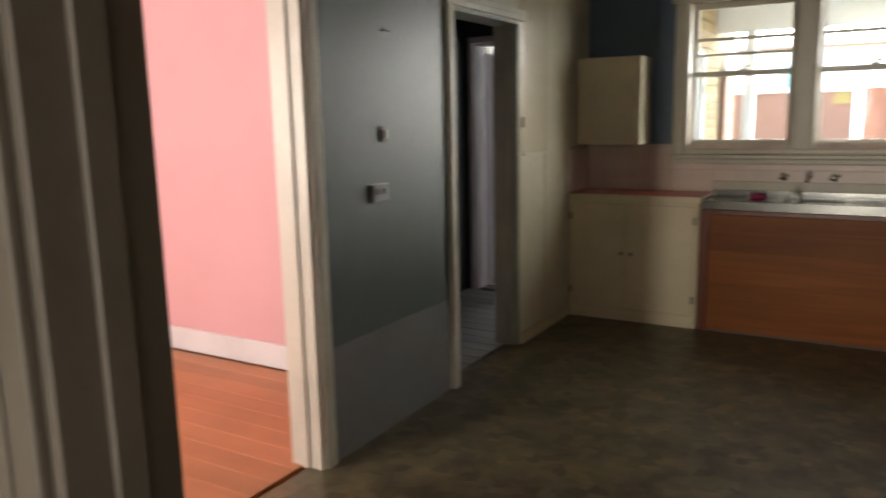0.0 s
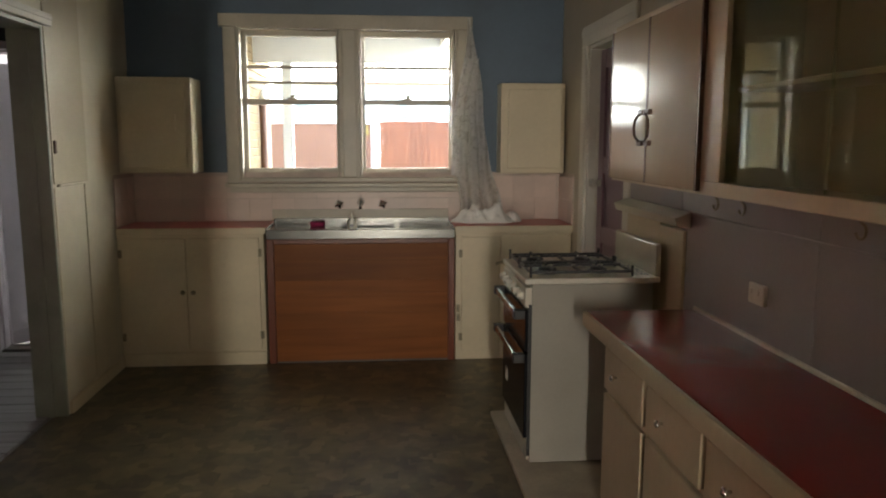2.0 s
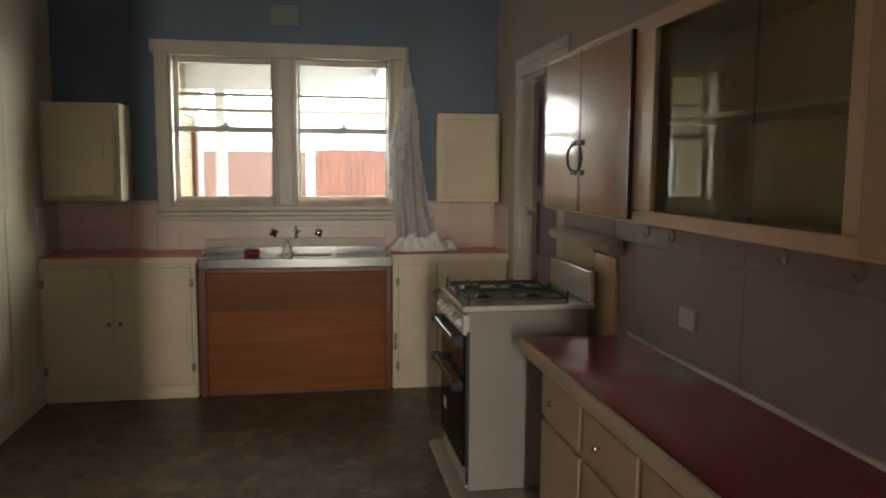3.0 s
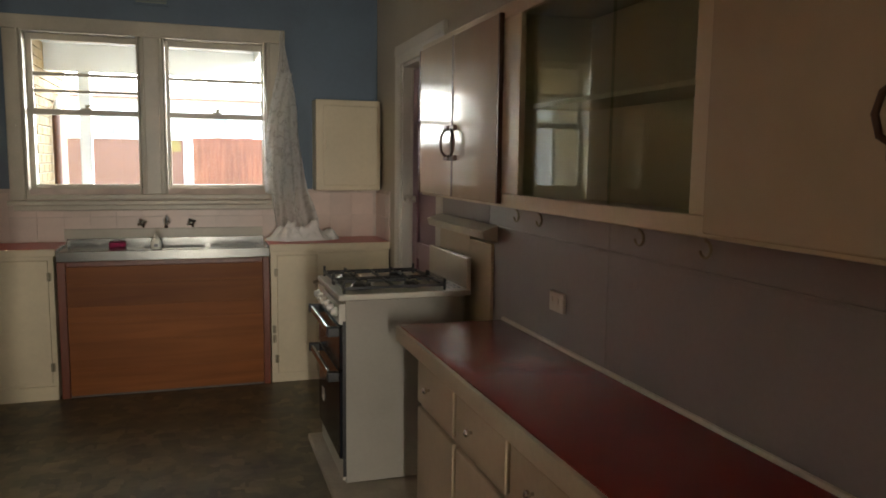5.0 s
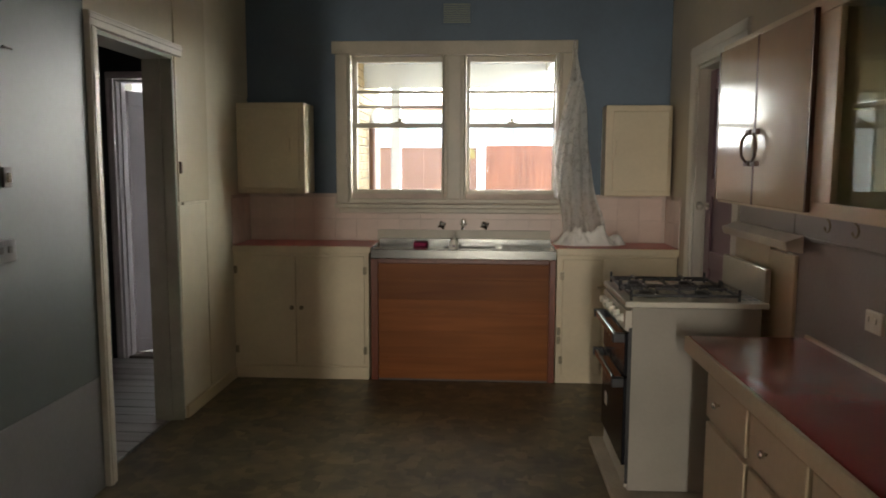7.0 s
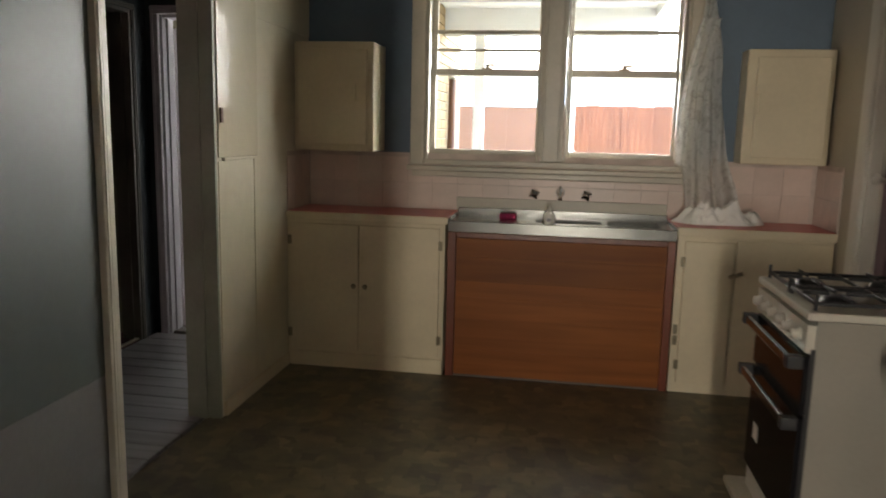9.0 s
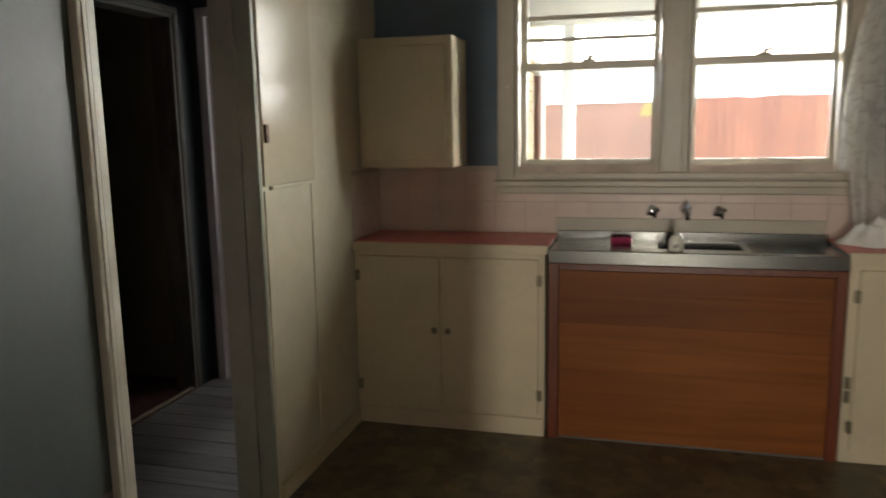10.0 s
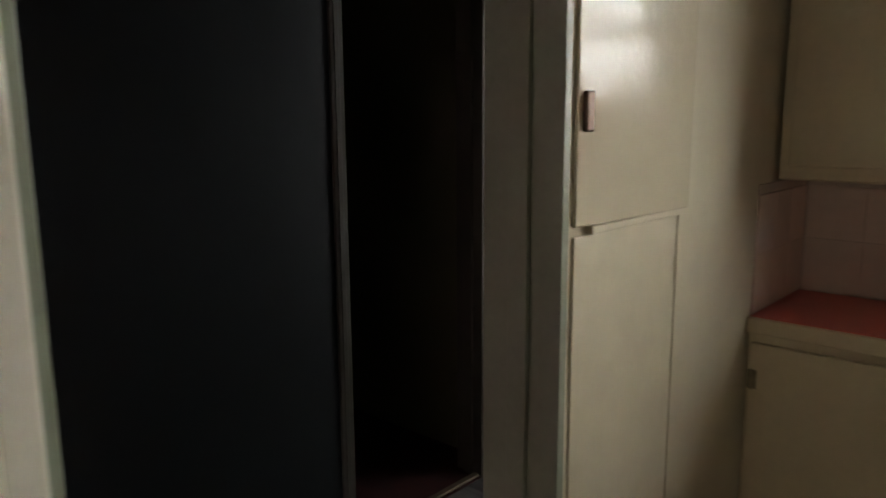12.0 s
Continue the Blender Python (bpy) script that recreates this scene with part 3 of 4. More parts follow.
sash(-1.413, -0.737, True)
sash(-0.603, 0.053, False)
bm = bmesh.new()
add_rod(bm, (-1.46, 5.633, 1.62), (-1.46, 5.618, 1.62), 0.008)
part("peg", bm, WIN_TRIM, win)

# wall vent
vent = thing("wall_vent", (-0.66, 5.65, 2.39), "small dark grey pierced vent high on the blue wall", "vent")
box_part("frame", (-0.765, -0.557, 5.640, 5.654, 2.39, 2.545), BLUE_WALL, vent)
for i in range(9):
    z = 2.405 + i * 0.0148
    box_part("slat", (-0.752, -0.570, 5.633, 5.6395, z, z + 0.008), GREY_TRIM, vent, bevel=0.001)

# ---- splash tiles: backing in the wall, tiles hung on it below ----
setting("splashback_grout", [(WEST + 0.006, EAST - 0.006, NORTH - 0.006, NORTH - 0.0005, 0.86, 1.235), (WEST, WEST + 0.005, 5.262, NORTH - 0.007, 0.86, 1.235), (EAST - 0.005, EAST - 0.0005, 5.262, NORTH - 0.007, 0.86, 1.235)], GROUT, "pinkish grout bed behind the tiles", "wall tiles")


# ---- base cabinets along the window wall ----
def knob(parent, x, y, z, mat=BRASS):
    bm = bmesh.new()
    add_lathe(bm, [(0.006, 0), (0.006, 0.012), (0.014, 0.018), (0.015, 0.026), (0.009, 0.032)], Matrix.Translation((x, y, z)) @ Matrix.Rotation(radians(90), 4, "X"))
    return part("knob", bm, mat, parent, "small tarnished knob", True)


def hinge(parent, x, y, z):
    bm = bmesh.new()
    add_box(bm, (x - 0.012, x + 0.012, y - 0.003, y, z - 0.025, z + 0.025), 0.001)
    add_rod(bm, (x, y - 0.005, z - 0.026), (x, y - 0.005, z + 0.026), 0.004, 8)
    return part("hinge", bm, BRASS, parent, "small rusty hinge")


FR = 5.26
cab = thing("base_cabinet", (-1.67, FR, 0), "cream painted two-door kitchen base cabinet, grubby", "cabinet", "cabinets along the window wall")
box_part("body", (WEST + 0.004, -1.222, FR + 0.002, NORTH - 0.01, 0, 0.858), CREAM, cab)
box_part("plinth", (WEST + 0.02, -1.224, FR - 0.010, FR + 0.001, 0, 0.085), CREAM, cab)
for x0, x1, kx, hx in ((-2.125, -1.712, -1.734, -2.115), (-1.700, -1.250, -1.668, -1.245)):
    d = box_part("door", (x0, x1, FR - 0.016, FR + 0.0015, 0.105, 0.835), CREAM, cab, bevel=0.004)
    knob(d, kx, FR - 0.016, 0.49)
    for z in (0.2, 0.74):
        hinge(d, hx, FR - 0.016, z)
top = thing("countertop", (-1.67, FR, 0.859), "faded red laminate countertop with a cream edge", "countertop", "counters along the window wall")
box_part("surface", (WEST + 0.006, -1.207, FR - 0.004, NORTH - 0.012, 0.885, 0.902), PINK_TOP, top)
box_part("edging", (WEST + 0.006, -1.207, FR - 0.02, FR - 0.0045, 0.860, 0.901), CREAM, top)

cab = thing("base_cabinet", (0.4, FR, 0), "cream painted base cabinet with a latched narrow door", "cabinet", "cabinets along the window wall")
box_part("body", (0.018, 0.79, FR + 0.002, NORTH - 0.01, 0, 0.858), CREAM, cab)
d = box_part("door", (0.056, 0.306, FR - 0.014, FR + 0.0015, 0.062, 0.828), CREAM, cab, bevel=0.004)
for z in (0.16, 0.72):
    hinge(d, 0.05, FR - 0.014, z)
box_part("panel", (0.318, 0.785, FR - 0.012, FR + 0.001, 0.02, 0.84), CREAM, cab, bevel=0.003)
bm = bmesh.new()
add_rod(bm, (0.312, FR - 0.014, 0.66), (0.312, FR - 0.03, 0.66), 0.005)
add_box(bm, (0.278, 0.352, FR - 0.042, FR - 0.030, 0.652, 0.672), 0.004)
bmesh.ops.rotate(bm, verts=bm.verts, cent=(0.312, FR, 0.66), matrix=Matrix.Rotation(radians(-20), 3, "Y"))
part("turn_button", bm, BRASS, cab, "turned wooden latch button")
for z in (0.29, 0.35):
    hinge(cab, 0.036, FR - 0.0, z)
top = thing("countertop", (0.4, FR, 0.859), "faded red laminate countertop with a cream edge", "countertop", "counters along the window wall")
box_part("surface", (0.012, EAST - 0.008, FR - 0.004, NORTH - 0.012, 0.885, 0.902), PINK_TOP, top)
box_part("edging", (0.012, 0.795, FR - 0.02, FR - 0.0045, 0.855, 0.901), CREAM, top)

# timber front below the sink
front = thing("sink_cupboard", (-0.6, FR, 0), "varnished orange-brown plank front below the sink", "cupboard")
box_part("carcass", (-1.20, 0.01, FR + 0.012, NORTH - 0.02, 0, 0.80), PLANK, front)
zs = [0.012, 0.160, 0.333, 0.459, 0.551, 0.686, 0.79]
for lo, hi in zip(zs, zs[1:]):
    box_part("plank", (-1.157, -0.033, FR - 0.002 + random.uniform(-0.001, 0.001), FR + 0.0115, lo + 0.0001, hi - 0.0001), PLANK, front, bevel=0.0009)
for x0, x1 in ((-1.205, -1.159), (-0.031, 0.010)):
    box_part("stile", (x0, x1, FR - 0.010, FR + 0.0115, 0.0, 0.822), STILE, front)
box_part("top_rail", (-1.158, -0.032, FR - 0.008, FR + 0.0115, 0.7915, 0.822), STILE, front)
box_part("kickboard", (-1.158, -0.032, FR + 0.0, FR + 0.0115, 0, 0.011), TAUPE, front)

# the steel sink
sink = thing("sink", (-0.6, FR, 0.824), "stainless steel sink bench with a single bowl", "sink")
bm = bmesh.new()
bx0, bx1, by0, by1 = -0.735, -0.375, 5.365, 5.56
for b in ((-1.203, bx0, FR - 0.016, 5.615, 0.874, 0.880), (bx1, 0.009, FR - 0.016, 5.615, 0.874, 0.880), (bx0, bx1, FR - 0.016, by0, 0.874, 0.880), (bx0, bx1, by1, 5.615, 0.874, 0.880)):
    add_box(bm, b)
part("deck", bm, STEEL, sink)
bm = bmesh.new()
for b in ((bx0 - 0.003, bx0, by0, by1, 0.74, 0.8735), (bx1, bx1 + 0.003, by0, by1, 0.74, 0.8735), (bx0, bx1, by0 - 0.003, by0, 0.74, 0.8735), (bx0, bx1, by1, by1 + 0.003, 0.74, 0.8735), (bx0, bx1, by0, by1, 0.737, 0.74)):
    add_box(bm, b)
part("bowl", bm, STEEL, sink)
box_part("front_lip", (-1.205, 0.011, FR - 0.024, FR - 0.0165, 0.824, 0.884), STEEL, sink, bevel=0.003)
for x0 in (-1.2085, 0.0095):
    box_part("end_lip", (x0 - 0.001, x0 + 0.003, FR - 0.016, 5.615, 0.86, 0.892), STEEL, sink, bevel=0.001)
box_part("upstand", (-1.20, 0.006, 5.6155, 5.628, 0.875, 0.922), STEEL, sink, bevel=0.002)
for i in range(9):
    y = 5.33 + i * 0.028
    box_part("drain_rib", (-0.34, -0.06, y, y + 0.008, 0.8795, 0.883), STEEL, sink, bevel=0.001)
bm = bmesh.new()
add_lathe(bm, [(0.03, 0), (0.03, 0.004), (0.022, 0.005)], Matrix.Translation((-0.55, 5.44, 0.740)))
part("drain", bm, CHROME, sink)
setting("trim_sink_upstand", [(-1.215, -0.0, 5.629, 5.642, 0.903, 0.982)], WIN_TRIM, "white painted board behind the sink", "trim", bevel=0.003)

# three wall taps
taps = thing("wall_taps", (-0.606, 5.65, 1.02), "chrome wall taps with a swan spout between two handles", "taps")
for x in (-0.756, -0.456):
    bm = bmesh.new()
    m = Matrix.Translation((x, 5.648, 1.018)) @ Matrix.Rotation(radians(90), 4, "X")
    add_lathe(bm, [(0.026, 0), (0.026, 0.006), (0.013, 0.012), (0.013, 0.035), (0.02, 0.04), (0.02, 0.055), (0.01, 0.062)], m)
    for a in range(4):
        c, s = math.cos(a * math.pi / 2 + 0.4), math.sin(a * math.pi / 2 + 0.4)
        add_rod(bm, (x, 5.601, 1.018), (x + 0.03 * c, 5.601, 1.018 + 0.03 * s), 0.007, 8, 0.009)
    part("tap_handle", bm, CHROME, taps, smooth=True)
bm = bmesh.new()
x = -0.606
add_lathe(bm, [(0.026, 0), (0.026, 0.006), (0.013, 0.012), (0.013, 0.04)], Matrix.Translation((x, 5.648, 1.03)) @ Matrix.Rotation(radians(90), 4, "X"))
add_pipe(bm, [(x, 5.61, 1.03), (x, 5.585, 1.055), (x, 5.55, 1.06), (x, 5.505, 1.045), (x, 5.485, 1.015), (x, 5.482, 0.995)], 0.011)
part("spout", bm, CHROME, taps, smooth=True)

# sponge and soap bottle
sp = thing("sponge", (-0.90, 5.46, 0.881), "magenta scouring sponge on the sink drainer", "sponge")
bm = bmesh.new()
add_box(bm, (-0.945, -0.85, 5.465, 5.53, 0.8812, 0.911), 0.01)
for v in bm.verts:
    v.co += 0.006 * noise.noise_vector(v.co * 30)
part("pad", bm, CLOTH_PINK, sp)
bt = thing("soap_bottle", (-0.66, 5.315, 0.8803), "white plastic dish soap bottle standing on the sink", "bottle")
bm = bmesh.new()
add_lathe(bm, [(0.026, 0), (0.031, 0.004), (0.031, 0.045), (0.022, 0.062), (0.011, 0.07)], Matrix.Translation((-0.66, 5.315, 0.8803)))
part("flask", bm, BOTTLE, bt, smooth=True)
bm = bmesh.new()
add_lathe(bm, [(0.012, 0), (0.012, 0.014), (0.006, 0.018), (0.004, 0.034)], Matrix.Translation((-0.66, 5.315, 0.9505)))
part("cap", bm, PLATE, bt, smooth=True)
box_part("label", (-0.672, -0.648, 5.2825, 5.2838, 0.897, 0.915), DADO, bt, bevel=0.0)


# ---- the two small wall cabinets ----
def wall_cabinet(x0, x1, z0, z1, dx0, dx1, handle_x, front, label):
    c = thing("wall_cabinet", ((x0 + x1) / 2, 5.65, z0), label, "cabinet", "small wall cabinets")
    bm = bmesh.new()
    add_box(bm, (x0, x1, front, NORTH - 0.001, z0, z1), 0.006)
    part("body", bm, CREAM, c)
    d = box_part("door", (dx0, dx1, front - 0.016, front - 0.0005, z0 + 0.035, z1 - 0.04), CREAM, c, bevel=0.005)
    bm = bmesh.new()
    zc = (z0 + z1) / 2 + 0.02
    add_box(bm, (handle_x - 0.007, handle_x + 0.007, front - 0.035, front - 0.0165, zc - 0.05, zc + 0.05), 0.005)
    part("handle", bm, CREAM, d, "painted-over pull handle")
    return c


wall_cabinet(WEST + 0.012, -1.665, 1.242, 1.848, -2.10, -1.70, -1.765, 5.372, "cream painted small wall cabinet with one closed door")
wall_cabinet(0.345, 0.785, 1.232, 1.836, 0.393, 0.762, 0.408, 5.49, "cream painted small wall cabinet beside the curtain")

# ---- west wall details ----
cb = thing("fuse_cupboard", (WEST, 4.65, 0.08), "tall cream painted cupboard door flush in the wall", "cupboard")
box_part("lower_door", (WEST, WEST + 0.006, 4.412, 4.797, 0.08, 1.210), CREAM_WALL, cb, bevel=0.003)
bm = bmesh.new()
add_box(bm, (WEST, WEST + 0.008, 4.412, 4.797, 1.226, 2.48), 0.003)
bmesh.ops.rotate(bm, verts=bm.verts, cent=(WEST, 4.412, 1.8), matrix=Matrix.Rotation(radians(-3.5), 3, "Z"))
part("upper_door", bm, GLOSSY_DOOR, cb, "warped upper door with patchy gloss")
box_part("ledge", (WEST, WEST + 0.018, 4.452, 4.806, 1.2105, 1.2255), CREAM_WALL, cb, bevel=0.003)
box_part("latch", (WEST + 0.0082, WEST + 0.018, 4.424, 4.448, 1.384, 1.45), BRONZE, cb, "dark recessed cupboard latch", bevel=0.003)
panel("wall_panel_corner", [(WEST, WEST + 0.005, 4.812, 5.26, 0.08, 1.9), (WEST, WEST + 0.005, 4.812, NORTH - 0.003, 1.9, 2.74)], CREAM_WALL, "cream gloss painted wall sheet")

sw = thing("light_switch", (WEST + 0.006, 2.93, 1.355), "small dark bakelite light switch", "switch")
box_part("plate", (WEST + 0.0062, WEST + 0.018, 2.908, 2.954, 1.352, 1.424), SOCKET_BROWN, sw, bevel=0.004)
box_part("rocker", (WEST + 0.0182, WEST + 0.026, 2.922, 2.940, 1.37, 1.405), PLATE, sw, bevel=0.002)
so = thing("power_socket", (WEST + 0.006, 2.87, 1.09), "grey double power socket on the charcoal panel", "socket")
box_part("plate", (WEST + 0.0062, WEST + 0.03, 2.812, 2.938, 1.09, 1.17), DADO, so, bevel=0.005)
for y in (2.835, 2.885):
    box_part("rocker", (WEST + 0.0302, WEST + 0.036, y, y + 0.022, 1.125, 1.15), SOCKET_BROWN, so, bevel=0.002)
bm = bmesh.new()
add_rod(bm, (WEST + 0.006, 2.95, 1.836), (WEST + 0.026, 2.95, 1.836), 0.004, 8)
add_rod(bm, (WEST + 0.026, 2.93, 1.838), (WEST + 0.026, 2.98, 1.834), 0.004, 8)
hk = thing("wall_hook", (WEST + 0.006, 2.95, 1.836), "bent nail hook in the charcoal panel", "hook")
part("pin", bm, BLACK, hk)

# ---- east wall: boards, ledge, bench, wall cupboards, stove ----
panel("wall_panel_lilac", [(RUN_EAST - 0.006, RUN_EAST, 2.46, 3.446, 0.106, 1.44), (RUN_EAST - 0.006, RUN_EAST, 0.76, 2.457, 0.106, 1.44)], LILAC_BOARD, "grey-lilac painted wallboard in two sheets", run=True)
panel("trim_wallboard", [(RUN_EAST - 0.014, RUN_EAST - 0.0062, 0.76, 3.446, 1.262, 1.272)], LILAC_BOARD, "thin painted line of moulding", "trim", 0.002, True)
panel("wall_panel_stove", [(EAST - 0.03, EAST, 3.392, 3.655, 0.031, 1.084), (EAST - 0.028, EAST, 3.659, 4.10, 0.031, 1.10)], CREAM, "cream painted board behind the stove", bevel=0.003)
panel("wall_panel_chimney", [(EAST - 0.016, EAST, 3.452, 4.10, 1.145, 1.9)], LILAC_BOARD, "grey painted board above the ledge")
lg = thing("mantel_ledge", (EAST, 3.8, 1.10), "white painted wooden ledge above the stove", "shelf")
bm = bmesh.new()
v = [bm.verts.new((x, y, z)) for y in (3.318, 4.10) for x, z in ((EAST - 0.031, 1.102), (EAST - 0.090, 1.112), (EAST - 0.100, 1.146), (EAST - 0.031, 1.170))]
for f in ((0, 1, 2, 3), (7, 6, 5, 4), (0, 4, 5, 1), (1, 5, 6, 2), (2, 6, 7, 3), (3, 7, 4, 0)):
    bm.faces.new([v[i] for i in f])
part("board", bm, WHITE_TRIM, lg)

BX = 0.43
top = thing("countertop", (0.6, 2.0, 0.83), "dark red laminate bench top with a worn cream edge", "countertop", run=True)
box_part("surface", (0.392, RUN_EAST - 0.02, 0.765, 3.268, 0.872, 0.890), RED_TOP, top, bevel=0.002)
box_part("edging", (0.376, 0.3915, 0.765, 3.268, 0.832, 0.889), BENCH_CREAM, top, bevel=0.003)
box_part("end_edging", (0.392, RUN_EAST - 0.03, 3.256, 3.269, 0.832, 0.8715), CREAM, top, bevel=0.003)
box_part("bead", (RUN_EAST - 0.019, RUN_EAST - 0.0065, 0.765, 3.268, 0.888, 0.902), WHITE_TRIM, top, "pale sealing bead along the wall", bevel=0.003)


def pull(parent, x, y, z):
    bm = bmesh.new()
    add_lathe(bm, [(0.005, 0), (0.005, 0.010), (0.012, 0.014), (0.013, 0.022), (0.007, 0.027)], Matrix.Translation((x, y, z)) @ Matrix.Rotation(radians(-90), 4, "Y"))
    return part("knob", bm, CHROME, parent, "small chrome knob", True)


y1 = 3.135
for i in range(5):
    y0 = y1 - 0.445 if i < 4 else 0.78
    u = thing("bench_unit", (0.6, (y0 + y1) / 2, 0), "cream painted bench cabinet with a drawer above a door", "cabinet", "cabinets below the red bench", run=True)
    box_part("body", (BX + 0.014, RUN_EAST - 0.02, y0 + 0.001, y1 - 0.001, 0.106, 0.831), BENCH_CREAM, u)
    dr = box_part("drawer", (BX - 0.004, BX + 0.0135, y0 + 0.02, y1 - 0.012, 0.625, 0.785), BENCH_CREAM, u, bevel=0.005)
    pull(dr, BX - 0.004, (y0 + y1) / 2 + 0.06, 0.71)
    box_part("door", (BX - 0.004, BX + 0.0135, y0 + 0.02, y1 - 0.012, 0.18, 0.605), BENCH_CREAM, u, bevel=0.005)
    y1 = y0

# long wall cupboard
CX = 0.56
wc = thing("wall_cupboard", (0.7, 2.2, 1.42), "long cream wall cupboard with sliding glass between doors", "cupboard", run=True)
bm = bmesh.new()
for b in ((CX + 0.016, RUN_EAST - 0.001, 2.63, 3.54, 1.40, 1.42), (CX + 0.016, RUN_EAST - 0.001, 0.77, 2.629, 1.40, 1.42), (CX + 0.016, RUN_EAST - 0.001, 0.77, 3.54, 1.985, 2.005), (CX + 0.016, RUN_EAST - 0.001, 3.52, 3.54, 1.4205, 1.9845),
          (CX + 0.016, RUN_EAST - 0.001, 2.60, 2.62, 1.4205, 1.9845), (CX + 0.016, RUN_EAST - 0.001, 1.66, 1.68, 1.4205, 1.9845), (CX + 0.016, RUN_EAST - 0.001, 0.77, 0.79, 1.4205, 1.9845), (RUN_EAST - 0.012, RUN_EAST - 0.002, 0.79, 3.52, 1.4205, 1.9845)):
    add_box(bm, b, 0.002)
part("carcass", bm, CREAM, wc)
bm = bmesh.new()
for b in ((CX, CX + 0.0155, 0.77, 3.54, 1.395, 1.437), (CX, CX + 0.0155, 0.77, 3.54, 1.975, 2.02), (CX, CX + 0.0155, 2.53, 2.665, 1.4375, 1.9745), (CX, CX + 0.0155, 1.64, 1.70, 1.4375, 1.9745), (CX, CX + 0.0155, 3.525, 3.54, 1.4375, 1.9745)):
    add_box(bm, b, 0.003)
part("face_frame", bm, CREAM, wc)
for y0, y1, hy in ((3.111, 3.523, 3.12), (2.668, 3.101, 3.092), (1.182, 1.638, 1.195), (0.772, 1.172, 1.16)):
    d = box_part("door", (CX - 0.014, CX - 0.0005, y0, y1, 1.405, 1.995), DOOR_GLOSS, wc, bevel=0.004)
    s = 1 if hy < (y0 + y1) / 2 else -1
    bm = bmesh.new()
    add_pipe(bm, [(CX - 0.014, hy, 1.66), (CX - 0.032, hy + s * 0.022, 1.652), (CX - 0.034, hy + s * 0.052, 1.635), (CX - 0.034, hy + s * 0.062, 1.605), (CX - 0.034, hy + s * 0.052, 1.575), (CX - 0.032, hy + s * 0.022, 1.558), (CX - 0.014, hy, 1.55)], 0.0055, 8)
    part("handle", bm, BRONZE, d, "bronze half-ring handle", True)
    if y0 > 2:  # only the pair beside the glass has dark edges
        edge = y0 if s > 0 else y1
        box_part("edge_strip", (CX - 0.0155, CX - 0.0006, edge - 0.0045, edge + 0.0045, 1.405, 1.995), BROWN, d, "dark brown door edge", bevel=0.001)
        far = y1 if s > 0 else y0
        box_part("edge_strip", (CX - 0.016, CX - 0.0006, far + (0.0008 if s > 0 else -0.0128), far + (0.0128 if s > 0 else -0.0008), 1.405, 1.995), BROWN, d, "dark brown door edge", bevel=0.001)
    for z in (1.55, 1.66):
        box_part("handle_mount", (CX - 0.03, CX - 0.0142, min(hy - 0.006 * s, hy + 0.045 * s), max(hy - 0.006 * s, hy + 0.045 * s), z - 0.010, z + 0.010), BROWN, d, bevel=0.004)
box_part("shelf", (CX + 0.075, RUN_EAST - 0.013, 1.681, 2.599, 1.70, 1.715), CREAM, wc)
for y0, y1, x in ((2.05, 2.555, CX + 0.029), (1.69, 2.09, CX + 0.047)):
    bm = bmesh.new()
    add_box(bm, (x, x + 0.004, y0, y1, 1.4215, 1.984), 0.0008)
    g = part("glass_door", bm, CAB_GLASS, wc, "sliding glass door")
    g.visible_shadow = False
for y in (2.67, 2.50, 1.96, 1.72):
    hk = thing("cup_hook", (CX + 0.03, y, 1.385), "small brass cup hook below the wall cupboard", "hook", "cup hooks", run=True)
    bm = bmesh.new()
    c = (CX + 0.06, y, 1.36)
    add_pipe(bm, [(c[0], y, 1.40), (c[0], y, 1.383)] + [(c[0], y - 0.018 * math.sin(a), c[2] + 0.004 + 0.018 * math.cos(a)) for a in [k * 0.55 for k in range(0, 9)]], 0.0034, 6)
    part("ring", bm, BRASS, hk)

pl = thing("power_outlet", (RUN_EAST - 0.006, 2.80, 1.03), "off-white power outlet on the wallboard", "socket", run=True)
box_part("plate", (RUN_EAST - 0.022, RUN_EAST - 0.0065, 2.722, 2.826, 1.018, 1.088), PLATE, pl, bevel=0.005)
for y in (2.755, 2.80):
    box_part("rocker", (RUN_EAST - 0.027, RUN_EAST - 0.0222, y - 0.006, y + 0.006, 1.05, 1.07), PLATE, pl, bevel=0.002)

# hearth slab and stove
setting("hearth_slab", [(0.10, EAST - 0.032, 3.20, 4.21, 0.001, 0.03)], SLAB, "pale worn hearth slab below the stove", "slab", bevel=0.006)
st = thing("gas_stove", (0.45, 3.82, 0.03), "white freestanding gas stove with black trivets, dusty", "stove")
SY0, SY1, SX0, SX1, ST = 3.53, 4.105, 0.170, 0.735, 0.868
box_part("body", (SX0, SX1 - 0.03, SY0, SY1, 0.038, 0.842), DIM_ENAMEL, st, "enamelled stove body, its dimmer light put into the colour", bevel=0.004)
for x in (SX0 + 0.04, SX1 - 0.08):
    for y in (SY0 + 0.05, SY1 - 0.05):
        bm = bmesh.new()
        add_rod(bm, (x, y, 0.0302), (x, y, 0.0375), 0.02, 12)
        part("foot", bm, BLACK, st)
box_part("kick_panel", (SX0 - 0.012, SX0 - 0.0005, SY0 + 0.006, SY1 - 0.006, 0.05, 0.14), ENAMEL, st, bevel=0.003)
box_part("hob", (SX0 - 0.03, SX1, SY0 - 0.004, SY1 + 0.004, 0.8425, ST), ENAMEL, st, bevel=0.006)
box_part("side_band", (SX0 - 0.0125, SX0 + 0.002, SY0 - 0.002, SY0 - 0.0003, 0.07, 0.755), BLACK, st, bevel=0.0)
